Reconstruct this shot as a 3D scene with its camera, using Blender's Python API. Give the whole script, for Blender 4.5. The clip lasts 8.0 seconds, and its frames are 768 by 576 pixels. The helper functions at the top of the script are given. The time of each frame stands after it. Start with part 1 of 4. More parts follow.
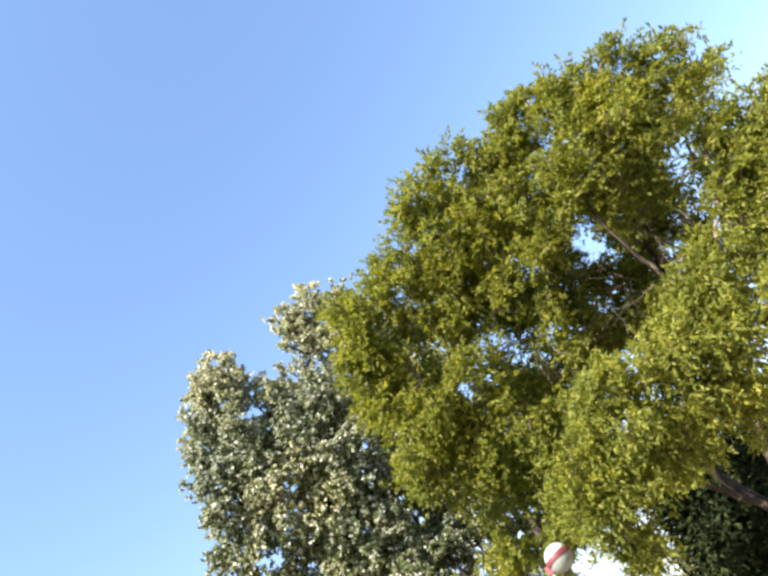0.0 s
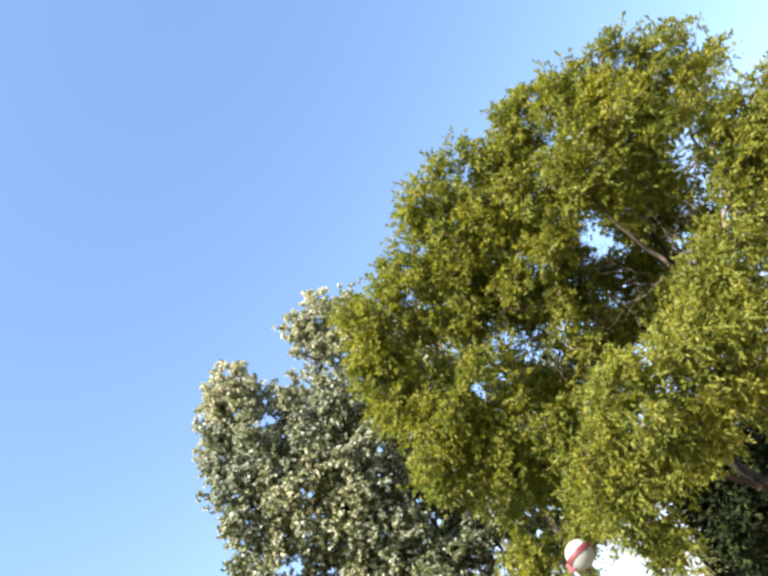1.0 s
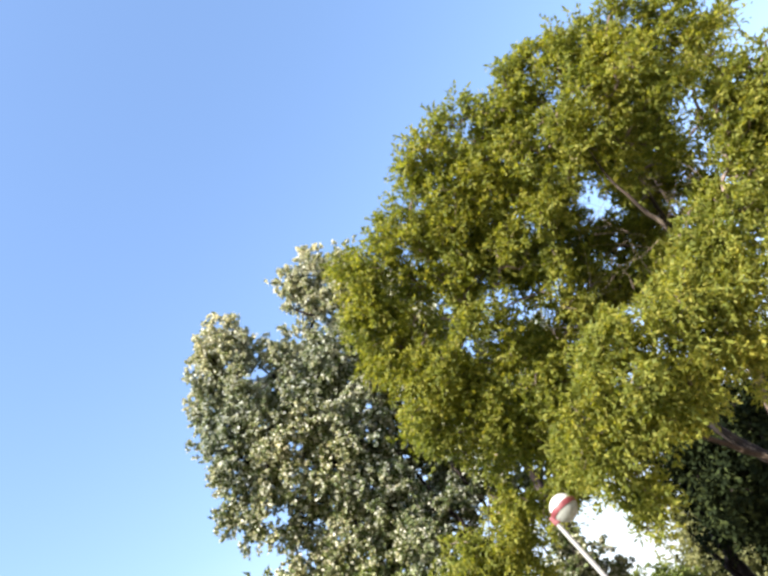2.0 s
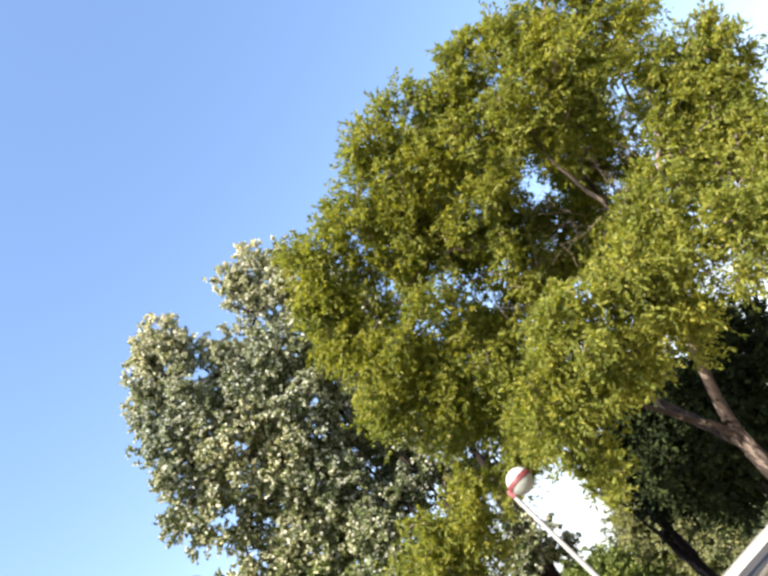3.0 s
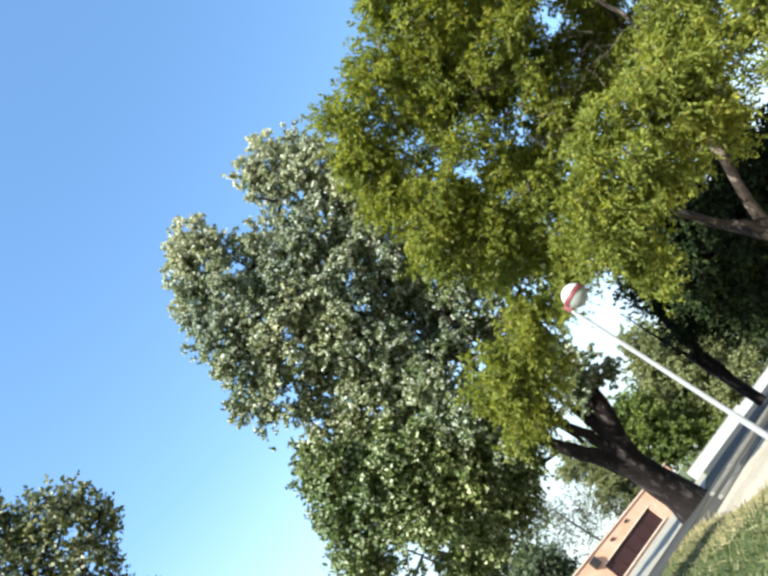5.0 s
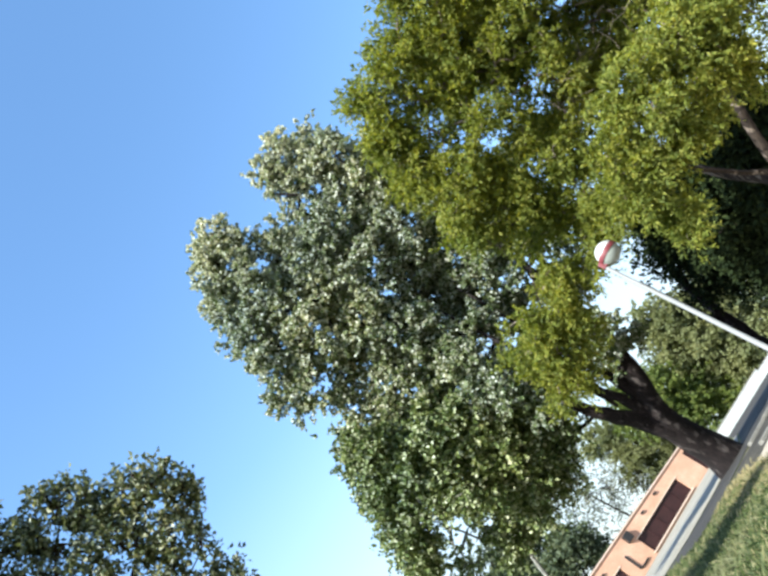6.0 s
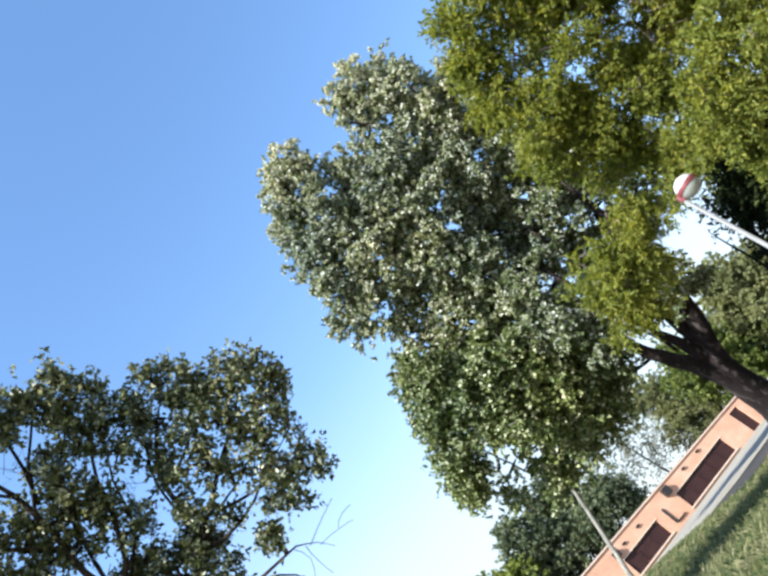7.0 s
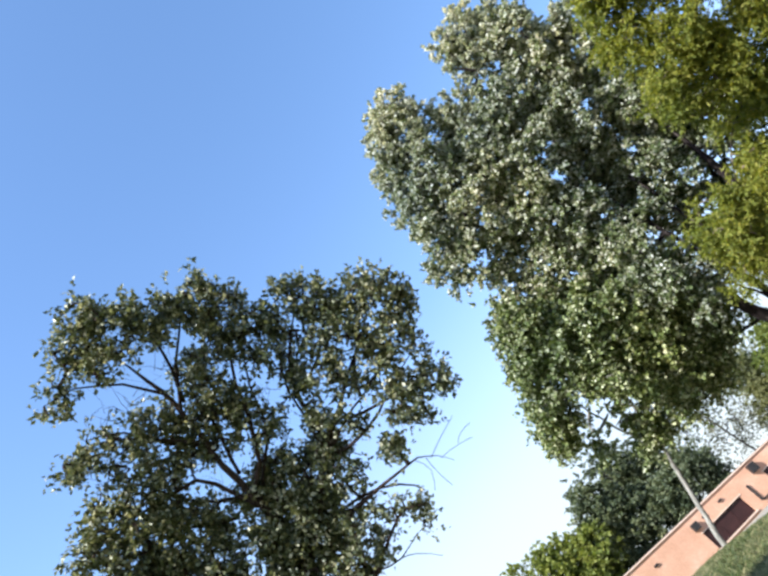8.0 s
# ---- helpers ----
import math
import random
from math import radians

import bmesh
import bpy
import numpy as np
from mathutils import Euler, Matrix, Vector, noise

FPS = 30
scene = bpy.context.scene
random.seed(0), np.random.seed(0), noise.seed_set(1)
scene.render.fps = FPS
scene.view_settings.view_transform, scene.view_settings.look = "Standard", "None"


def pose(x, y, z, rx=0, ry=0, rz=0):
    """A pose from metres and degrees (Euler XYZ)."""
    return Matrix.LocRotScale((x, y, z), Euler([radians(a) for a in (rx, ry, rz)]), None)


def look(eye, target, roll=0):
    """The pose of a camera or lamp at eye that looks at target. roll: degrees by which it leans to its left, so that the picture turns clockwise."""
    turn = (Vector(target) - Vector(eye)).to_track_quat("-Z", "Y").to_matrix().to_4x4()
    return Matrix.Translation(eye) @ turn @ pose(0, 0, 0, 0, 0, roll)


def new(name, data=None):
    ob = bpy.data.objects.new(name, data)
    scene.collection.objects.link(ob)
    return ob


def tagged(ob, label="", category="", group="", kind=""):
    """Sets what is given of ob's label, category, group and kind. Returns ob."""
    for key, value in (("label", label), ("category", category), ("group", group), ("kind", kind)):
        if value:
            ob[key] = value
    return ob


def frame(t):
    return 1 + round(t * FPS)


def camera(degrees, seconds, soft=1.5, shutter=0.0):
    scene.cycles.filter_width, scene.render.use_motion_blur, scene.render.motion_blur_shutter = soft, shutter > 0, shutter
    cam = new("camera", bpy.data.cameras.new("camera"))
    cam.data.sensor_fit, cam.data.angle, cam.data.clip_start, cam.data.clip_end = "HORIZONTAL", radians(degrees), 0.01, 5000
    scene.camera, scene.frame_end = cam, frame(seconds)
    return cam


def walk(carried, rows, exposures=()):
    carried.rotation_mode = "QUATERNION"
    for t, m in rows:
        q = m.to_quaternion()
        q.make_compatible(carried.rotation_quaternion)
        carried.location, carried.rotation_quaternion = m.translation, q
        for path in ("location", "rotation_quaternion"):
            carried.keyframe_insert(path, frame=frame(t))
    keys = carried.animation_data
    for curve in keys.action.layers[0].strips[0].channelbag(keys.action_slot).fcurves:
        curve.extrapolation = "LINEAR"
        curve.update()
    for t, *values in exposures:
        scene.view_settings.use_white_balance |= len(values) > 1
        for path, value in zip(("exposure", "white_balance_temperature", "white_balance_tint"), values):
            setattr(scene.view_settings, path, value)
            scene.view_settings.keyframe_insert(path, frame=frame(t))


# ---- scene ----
cam = camera(58.4, 8.0, soft=2.9)
PATH = [
    (0, (0.003, -0.018, 1.52), (0.794, 1.343, 2.754), -45.2),
    (0.5, (0.012, 0.004, 1.528), (0.801, 1.355, 2.774), -46.4),
    (1, (-0.04, -0.023, 1.526), (0.738, 1.329, 2.778), -47.3),
    (1.5, (-0.047, 0.001, 1.513), (0.724, 1.356, 2.765), -46.0),
    (2, (-0.187, 0.104, 1.471), (0.569, 1.532, 2.65), -44.1),
    (2.2, (-0.217, 0.174, 1.503), (0.603, 1.619, 2.617), -45.9),
    (3.3, (-0.815, 0.347, 1.483), (0.114, 1.765, 2.544), -49.1),
    (3.5, (-0.922, 0.359, 1.459), (-0.035, 1.817, 2.501), -48.3),
    (4, (-1.22, 0.464, 1.417), (-0.334, 1.974, 2.383), -51.4),
    (4.5, (-1.516, 0.572, 1.409), (-0.733, 2.149, 2.358), -51.6),
    (4.7, (-1.702, 0.556, 1.353), (-0.929, 2.146, 2.288), -52.4),
    (5.8, (-2.707, 0.474, 1.424), (-1.928, 2.118, 2.257), -57.6),
    (6, (-2.867, 0.461, 1.439), (-2.093, 2.065, 2.348), -58.5),
    (6.5, (-3.287, 0.378, 1.422), (-2.584, 1.974, 2.401), -54.3),
    (7, (-3.705, 0.357, 1.366), (-3.12, 2.028, 2.297), -52.2),
    (7.5, (-4.17, 0.387, 1.377), (-3.745, 2.078, 2.356), -49.8),
    (8, (-4.687, 0.28, 1.415), (-4.326, 1.965, 2.428), -46.1),
]
walk(cam, [(t, look(eye, target, roll)) for t, eye, target, roll in PATH],
     exposures=[(0, 1.78, 6700, 8), (2.2, 1.78, 6700, 9), (3.5, 1.77, 6850, 9), (4, 1.73, 6400, 3), (4.5, 1.64, 6150, -4), (6, 1.5, 5850, -2), (7, 1.42, 5900, 3), (7.5, 1.37, 5850, 5), (8, 1.38, 5950, 6)])

# ---------------------------------------------------------------- light
SUN_AZ, SUN_EL = radians(-123), radians(36)
world = bpy.data.worlds.new("sky")
scene.world = world
world.use_nodes = True
wn = world.node_tree
wn.nodes.clear()
sky = wn.nodes.new("ShaderNodeTexSky")
sky.sky_type = "NISHITA"
sky.sun_disc = False
sky.sun_elevation = SUN_EL
sky.sun_rotation = SUN_AZ
sky.altitude = 600
sky.air_density = 1.0
sky.dust_density = 0.8
sky.ozone_density = 2.8
wbg = wn.nodes.new("ShaderNodeBackground")
wbg.inputs["Strength"].default_value = 0.15
wout = wn.nodes.new("ShaderNodeOutputWorld")
# summer haze whitens the sky all round towards the horizon
sky_way = wn.nodes.new("ShaderNodeTexCoord")
sky_up = wn.nodes.new("ShaderNodeSeparateXYZ")
wn.links.new(sky_way.outputs["Generated"], sky_up.inputs[0])
haze = wn.nodes.new("ShaderNodeValToRGB")
haze.color_ramp.interpolation = "B_SPLINE"
for k, (at, much) in enumerate(((0.0, 0.95), (0.17, 0.85), (0.28, 0.45), (0.46, 0.0))):
    e = haze.color_ramp.elements[k] if k < 2 else haze.color_ramp.elements.new(at)
    e.position = at
    e.color = (much, much, much, 1)
wn.links.new(sky_up.outputs[2], haze.inputs[0])
veil = wn.nodes.new("ShaderNodeMix")
veil.data_type = "RGBA"
wn.links.new(haze.outputs[0], veil.inputs[0])
wn.links.new(sky.outputs[0], veil.inputs[6])
veil.inputs[7].default_value = (2.6, 2.6, 2.6, 1)
wn.links.new(veil.outputs[2], wbg.inputs["Color"])
wn.links.new(wbg.outputs[0], wout.inputs["Surface"])

sun_data = bpy.data.lights.new("sun", "SUN")
sun_data.energy = 4.6
sun_data.angle = radians(0.5)
sun_data.color = (1.0, 0.94, 0.84)
sun = new("sun", sun_data)
sun_dir = Vector((math.sin(SUN_AZ) * math.cos(SUN_EL), math.cos(SUN_AZ) * math.cos(SUN_EL), math.sin(SUN_EL)))
sun.matrix_world = look(sun_dir * 60, (0, 0, 0))


# ---------------------------------------------------------------- materials
class Mat:
    """A small builder for node materials."""

    def __init__(self, name):
        self.m = bpy.data.materials.new(name)
        self.m.use_nodes = True
        self.t = self.m.node_tree
        self.t.nodes.clear()
        self.out = self.node("ShaderNodeOutputMaterial")

    def node(self, kind, **props):
        n = self.t.nodes.new(kind)
        for k, v in props.items():
            setattr(n, k, v)
        return n

    def link(self, a, b):
        self.t.links.new(a, b)

    def coords(self):
        return self.node("ShaderNodeTexCoord").outputs["Object"]

    def noise(self, scale, detail=4.0, rough=0.6, vector=None):
        n = self.node("ShaderNodeTexNoise")
        n.inputs["Scale"].default_value = scale
        n.inputs["Detail"].default_value = detail
        n.inputs["Roughness"].default_value = rough
        self.link(vector if vector is not None else self.coords(), n.inputs["Vector"])
        return n.outputs["Fac"]

    def ramp(self, fac, stops):
        n = self.node("ShaderNodeValToRGB")
        els = n.color_ramp.elements
        while len(els) < len(stops):
            els.new(0.5)
        for e, (p, c) in zip(els, stops):
            e.position = p
            e.color = (*c, 1)
        self.link(fac, n.inputs["Fac"])
        return n.outputs["Color"]

    def mix(self, fac, a, b, mode="MIX"):
        n = self.node("ShaderNodeMix", data_type="RGBA", blend_type=mode)
        for sock, v in ((n.inputs[0], fac), (n.inputs[6], a), (n.inputs[7], b)):
            if isinstance(v, (int, float)):
                sock.default_value = v
            elif isinstance(v, tuple):
                sock.default_value = (*v, 1)
            else:
                self.link(v, sock)
        return n.outputs[2]

    def bsdf(self, color, rough=0.8, metal=0.0, spec=0.5, bump=None, strength=0.3, distance=0.02):
        p = self.node("ShaderNodeBsdfPrincipled")
        if isinstance(color, tuple):
            p.inputs["Base Color"].default_value = (*color, 1)
        else:
            self.link(color, p.inputs["Base Color"])
        if isinstance(rough, (int, float)):
            p.inputs["Roughness"].default_value = rough
        else:
            self.link(rough, p.inputs["Roughness"])
        p.inputs["Metallic"].default_value = metal
        p.inputs["Specular IOR Level"].default_value = spec
        if bump is not None:
            b = self.node("ShaderNodeBump")
            b.inputs["Strength"].default_value = strength
            b.inputs["Distance"].default_value = distance
            self.link(bump, b.inputs["Height"])
            self.link(b.outputs[0], p.inputs["Normal"])
        return p

    def done(self, shader):
        self.link(shader.outputs[0], self.out.inputs["Surface"])
        return self.m


def leaf_material(name, stops, glow, rough=0.45, spec=0.5, through_part=0.35, patch=0.35, pale_heights=None):
    """Leaves: colour differs from leaf to leaf and from bough to bough; thin enough to let light through."""
    k = Mat(name)
    rnd = k.node("ShaderNodeNewGeometry").outputs["Random Per Island"]
    if pale_heights:
        # leaves shift towards the pale end of the ramp with height
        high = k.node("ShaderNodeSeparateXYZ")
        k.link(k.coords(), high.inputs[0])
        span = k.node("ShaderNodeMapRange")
        span.inputs[1].default_value, span.inputs[2].default_value = pale_heights
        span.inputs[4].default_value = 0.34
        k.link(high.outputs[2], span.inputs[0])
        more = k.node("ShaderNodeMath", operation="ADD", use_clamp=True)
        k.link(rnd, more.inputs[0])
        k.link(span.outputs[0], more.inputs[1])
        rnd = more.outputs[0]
    col = k.ramp(rnd, stops)
    big = k.noise(patch, 3.0, 0.55)
    shade = k.ramp(big, [(0.3, (0.72, 0.78, 0.8)), (0.7, (1.18, 1.12, 0.95))])
    col = k.mix(1.0, col, shade, "MULTIPLY")
    p = k.bsdf(col, rough, 0.0, spec)
    tr = k.node("ShaderNodeBsdfTranslucent")
    k.link(k.mix(1.0, col, glow, "MULTIPLY"), tr.inputs["Color"])
    m = k.node("ShaderNodeMixShader")
    m.inputs[0].default_value = through_part
    k.link(p.outputs[0], m.inputs[1])
    k.link(tr.outputs[0], m.inputs[2])
    return k.done(m)


def bark_material(name, dark, light, scale=6.0, patches=None):
    k = Mat(name)
    c = k.coords()
    stretch = k.node("ShaderNodeMapping")
    stretch.inputs["Scale"].default_value = (1, 1, 0.22)
    k.link(c, stretch.inputs["Vector"])
    ridges = k.noise(scale * 2.2, 6.0, 0.7, stretch.outputs[0])
    blot = k.noise(scale * 0.35, 3.0, 0.6, c)
    col = k.ramp(ridges, [(0.32, dark), (0.68, light)])
    col = k.mix(1.0, col, k.ramp(blot, [(0.3, (0.7, 0.7, 0.7)), (0.75, (1.2, 1.15, 1.1))]), "MULTIPLY")
    if patches:
        # pale patches scattered over the bark by noise
        col = k.mix(k.ramp(k.noise(scale * 0.8, 4.0, 0.7, stretch.outputs[0]), [(0.55, (0, 0, 0)), (0.63, (1, 1, 1))]), col, patches)
    return k.done(k.bsdf(col, 0.9, 0.0, 0.2, ridges, 0.9, 0.03))


def rough_material(name, stops, scale, rough=0.9, bump=0.4, distance=0.02, fine=9.0, spec=0.3):
    """A mineral or earthen surface: stains over grain."""
    k = Mat(name)
    c = k.coords()
    stain = k.noise(scale, 5.0, 0.6, c)
    grain = k.noise(scale * fine, 5.0, 0.7, c)
    col = k.ramp(stain, stops)
    col = k.mix(1.0, col, k.ramp(grain, [(0.25, (0.75, 0.75, 0.75)), (0.75, (1.2, 1.2, 1.2))]), "MULTIPLY")
    return k.done(k.bsdf(col, rough, 0.0, spec, grain, bump, distance))


def paint_material(name, color, rough=0.45, metal=0.0, wear=0.15, scale=5.0, spec=0.5):
    k = Mat(name)
    n = k.noise(scale, 5.0, 0.65)
    lo = tuple(v * (1 - wear) for v in color)
    hi = tuple(min(1.0, v * (1 + wear)) for v in color)
    return k.done(k.bsdf(k.ramp(n, [(0.3, lo), (0.7, hi)]), rough, metal, spec, n, 0.08, 0.005))


LEAF_NEAR = leaf_material("leaf_yellow_green", [(0.0, (0.105, 0.132, 0.026)), (0.35, (0.168, 0.19, 0.036)), (0.7, (0.232, 0.246, 0.048)), (1.0, (0.335, 0.315, 0.08))], (1.5, 1.42, 0.55), 0.6, 0.3, 0.46, 0.9)
LEAF_POPLAR = leaf_material("leaf_grey_green", [(0.0, (0.0374, 0.055, 0.0176)), (0.3, (0.0935, 0.125, 0.044)), (0.58, (0.204, 0.229, 0.11)), (0.78, (0.42, 0.425, 0.36)), (1.0, (0.7, 0.675, 0.65))], (1.25, 1.2, 0.75), 0.6, 0.3, 0.32, pale_heights=(7.5, 16.0))
LEAF_LEFT = leaf_material("leaf_mid_green", [(0.0, (0.036, 0.046, 0.022)), (0.4, (0.095, 0.11, 0.052)), (0.75, (0.205, 0.212, 0.118)), (1.0, (0.52, 0.48, 0.38))], (1.3, 1.25, 0.75), 0.4, 0.5, 0.25, 0.6)
LEAF_YOUNG = leaf_material("leaf_light_green", [(0.0, (0.0385, 0.055, 0.0143)), (0.35, (0.11, 0.143, 0.0396)), (0.65, (0.231, 0.259, 0.099)), (0.85, (0.44, 0.44, 0.286)), (1.0, (0.638, 0.616, 0.473))], (1.3, 1.35, 0.7), 0.55, 0.35, 0.24)
LEAF_GREEN = leaf_material("leaf_fresh_green", [(0.0, (0.06, 0.085, 0.016)), (0.5, (0.12, 0.15, 0.032)), (1.0, (0.22, 0.235, 0.07))], (1.4, 1.5, 0.7), 0.55, 0.35, 0.34)
LEAF_BRIGHT = leaf_material("leaf_bright_green", [(0.0, (0.1, 0.13, 0.022)), (0.5, (0.19, 0.215, 0.042)), (1.0, (0.31, 0.31, 0.08))], (1.4, 1.45, 0.7), 0.55, 0.35, 0.36)
# near-black: the deep shade under the canopy is put into this leaf colour
LEAF_SHADED = leaf_material("leaf_shaded_dark", [(0.0, (0.012, 0.018, 0.009)), (0.7, (0.02, 0.028, 0.011)), (1.0, (0.05, 0.062, 0.022))], (1.0, 1.2, 0.7), 0.8, 0.06, 0.06)
LEAF_OLIVE = leaf_material("leaf_olive", [(0.0, (0.13, 0.14, 0.06)), (0.5, (0.19, 0.194, 0.09)), (1.0, (0.27, 0.262, 0.13))], (1.2, 1.25, 0.7), 0.6, 0.3, 0.4)
LEAF_DARK = leaf_material("leaf_dark_green", [(0.0, (0.05, 0.066, 0.034)), (0.6, (0.09, 0.108, 0.055)), (1.0, (0.19, 0.2, 0.11))], (1.3, 1.4, 0.8), 0.5, 0.4, 0.25)
LEAF_PALE = leaf_material("leaf_pale_grey", [(0.0, (0.0765, 0.0765, 0.0553)), (0.6, (0.136, 0.132, 0.0978)), (1.0, (0.238, 0.23, 0.187))], (1.1, 1.2, 0.9), 0.6, 0.3, 0.25)
BARK_DARK = bark_material("bark_dark_brown", (0.006, 0.0045, 0.005), (0.026, 0.018, 0.018), 6.0, (0.075, 0.06, 0.056))
# warm brown bark, darkened for the crown's shade on trunk and limbs
BARK_SHADED = bark_material("bark_shaded_brown", (0.008, 0.006, 0.006), (0.06, 0.044, 0.036), 5.0, (0.2, 0.155, 0.13))
BARK_WOOD = bark_material("bark_brown_wood", (0.012, 0.008, 0.008), (0.075, 0.05, 0.042), 7.0)
# paler bark for the same tree's twigs, with their sunlit tone painted in
BARK_TWIG = bark_material("bark_sunlit_twigs", (0.1, 0.075, 0.065), (0.32, 0.25, 0.22), 9.0)
BARK_GREY = bark_material("bark_pale_grey", (0.14, 0.13, 0.12), (0.36, 0.34, 0.31), 9.0)
EARTH = rough_material("sandy_earth", [(0.3, (0.306, 0.246, 0.187)), (0.55, (0.399, 0.332, 0.264)), (0.75, (0.468, 0.399, 0.323))], 0.9, 0.95, 0.5, 0.03, 14.0)
ASPHALT = rough_material("dark_asphalt", [(0.3, (0.034, 0.029, 0.027)), (0.6, (0.052, 0.045, 0.041)), (0.8, (0.085, 0.074, 0.066))], 0.6, 0.92, 0.5, 0.02, 20.0)
# soil colour lowered to carry the tree shade on the verge
SOIL = rough_material("shaded_soil", [(0.3, (0.03, 0.025, 0.021)), (0.55, (0.06, 0.05, 0.04)), (0.75, (0.14, 0.115, 0.08))], 1.3, 0.95, 0.6, 0.03, 10.0)
STRAW = rough_material("straw_dry_turf", [(0.3, (0.15, 0.125, 0.05)), (0.55, (0.27, 0.215, 0.105)), (0.75, (0.38, 0.3, 0.17))], 1.6, 0.95, 0.7, 0.04, 16.0)
KERB = rough_material("kerb_concrete", [(0.3, (0.17, 0.15, 0.13)), (0.7, (0.25, 0.225, 0.2))], 2.0, 0.85, 0.3, 0.01, 8.0)
CONCRETE = rough_material("pale_concrete", [(0.3, (0.24, 0.205, 0.162)), (0.6, (0.32, 0.278, 0.225)), (0.8, (0.38, 0.335, 0.275))], 0.5, 0.85, 0.2, 0.01, 16.0)
LAWN = rough_material("lawn", [(0.3, (0.04, 0.055, 0.014)), (0.5, (0.08, 0.09, 0.026)), (0.72, (0.19, 0.165, 0.072))], 0.35, 0.95, 0.6, 0.05, 22.0)
WHITEWASH = rough_material("whitewashed_render", [(0.3, (0.28, 0.275, 0.27)), (0.7, (0.37, 0.362, 0.355))], 1.2, 0.8, 0.2, 0.01, 12.0)
PEACH = rough_material("peach_render", [(0.3, (0.46, 0.248, 0.16)), (0.55, (0.53, 0.302, 0.205)), (0.75, (0.58, 0.37, 0.27))], 0.7, 0.85, 0.25, 0.01, 12.0)
PEACH_TRIM = rough_material("pale_peach_trim", [(0.3, (0.568, 0.404, 0.31)), (0.7, (0.645, 0.49, 0.396))], 1.0, 0.8, 0.2, 0.01, 12.0)
BROWN_WOOD = paint_material("brown_shutter", (0.03, 0.0105, 0.0095), 0.55, 0.0, 0.3, 3.0, 0.3)
DARK_METAL = paint_material("dark_metal", (0.03, 0.026, 0.026), 0.5, 0.4, 0.3, 6.0)
ROOFING = rough_material("dark_roofing", [(0.3, (0.06, 0.05, 0.045)), (0.7, (0.11, 0.09, 0.08))], 0.8, 0.9, 0.4)
POST_WHITE = paint_material("post_white", (0.27, 0.26, 0.262), 0.4, 0.0, 0.08, 4.0)
RED_PAINT = paint_material("red_paint", (0.16, 0.03, 0.036), 0.55, 0.0, 0.2, 8.0)
GLOBE_WHITE = paint_material("globe_white", (0.5, 0.475, 0.465), 0.35, 0.0, 0.05, 6.0)
GLOBE_GREY = paint_material("globe_diffuser", (0.28, 0.285, 0.265), 0.3, 0.0, 0.1, 6.0)
gk = Mat("dark_glass")
GLASS = gk.done(gk.bsdf((0.02, 0.02, 0.022), 0.08, 0.0, 0.8))
bk = Mat("grass_blade")
b_rnd = bk.node("ShaderNodeNewGeometry").outputs["Random Per Island"]
b_col = bk.ramp(b_rnd, [(0.0, (0.03, 0.046, 0.011)), (0.5, (0.065, 0.085, 0.022)), (0.8, (0.125, 0.128, 0.045)), (1.0, (0.28, 0.235, 0.12))])
b_col = bk.mix(bk.ramp(bk.noise(0.5, 3.0), [(0.5, (0, 0, 0)), (0.7, (1, 1, 1))]), b_col, (0.18, 0.165, 0.078))
b_mix = bk.node("ShaderNodeMixShader")
b_mix.inputs[0].default_value = 0.3
b_tr = bk.node("ShaderNodeBsdfTranslucent")
bk.link(b_col, b_tr.inputs["Color"])
bk.link(bk.bsdf(b_col, 0.6, 0.0, 0.3).outputs[0], b_mix.inputs[1])
bk.link(b_tr.outputs[0], b_mix.inputs[2])
BLADE = bk.done(b_mix)


# ---------------------------------------------------------------- builders
def mesh_object(name, verts, faces, mat, parent=None, label="", smooth=False):
    """One mesh object from arrays; faces all have the same number of corners."""
    verts = np.asarray(verts, np.float32).reshape(-1, 3)
    faces = np.asarray(faces, np.int32)
    me = bpy.data.meshes.new(name)
    me.vertices.add(len(verts))
    me.vertices.foreach_set("co", verts.ravel())
    me.loops.add(faces.size)
    me.loops.foreach_set("vertex_index", faces.ravel())
    me.polygons.add(len(faces))
    me.polygons.foreach_set("loop_start", np.arange(0, faces.size, faces.shape[1], dtype=np.int32))
    if smooth:
        me.polygons.foreach_set("use_smooth", np.ones(len(faces), bool))
    me.update(calc_edges=True)
    me.validate()
    me.materials.append(mat)
    ob = new(name, me)
    if parent:
        ob.parent = parent
    if label:
        tagged(ob, label)
    return ob


def part(name, bm, mat, parent=None, label="", smooth=False):
    me = bpy.data.meshes.new(name)
    bmesh.ops.recalc_face_normals(bm, faces=bm.faces)
    if smooth:
        for f in bm.faces:
            f.smooth = True
    bm.to_mesh(me)
    bm.free()
    me.materials.append(mat)
    ob = new(name, me)
    if parent:
        ob.parent = parent
    if label:
        tagged(ob, label)
    return ob


def thing(name, label, category, place=(0, 0, 0), group="", kind=""):
    ob = new(name)
    ob.location = place
    return tagged(ob, label, category, group, kind)


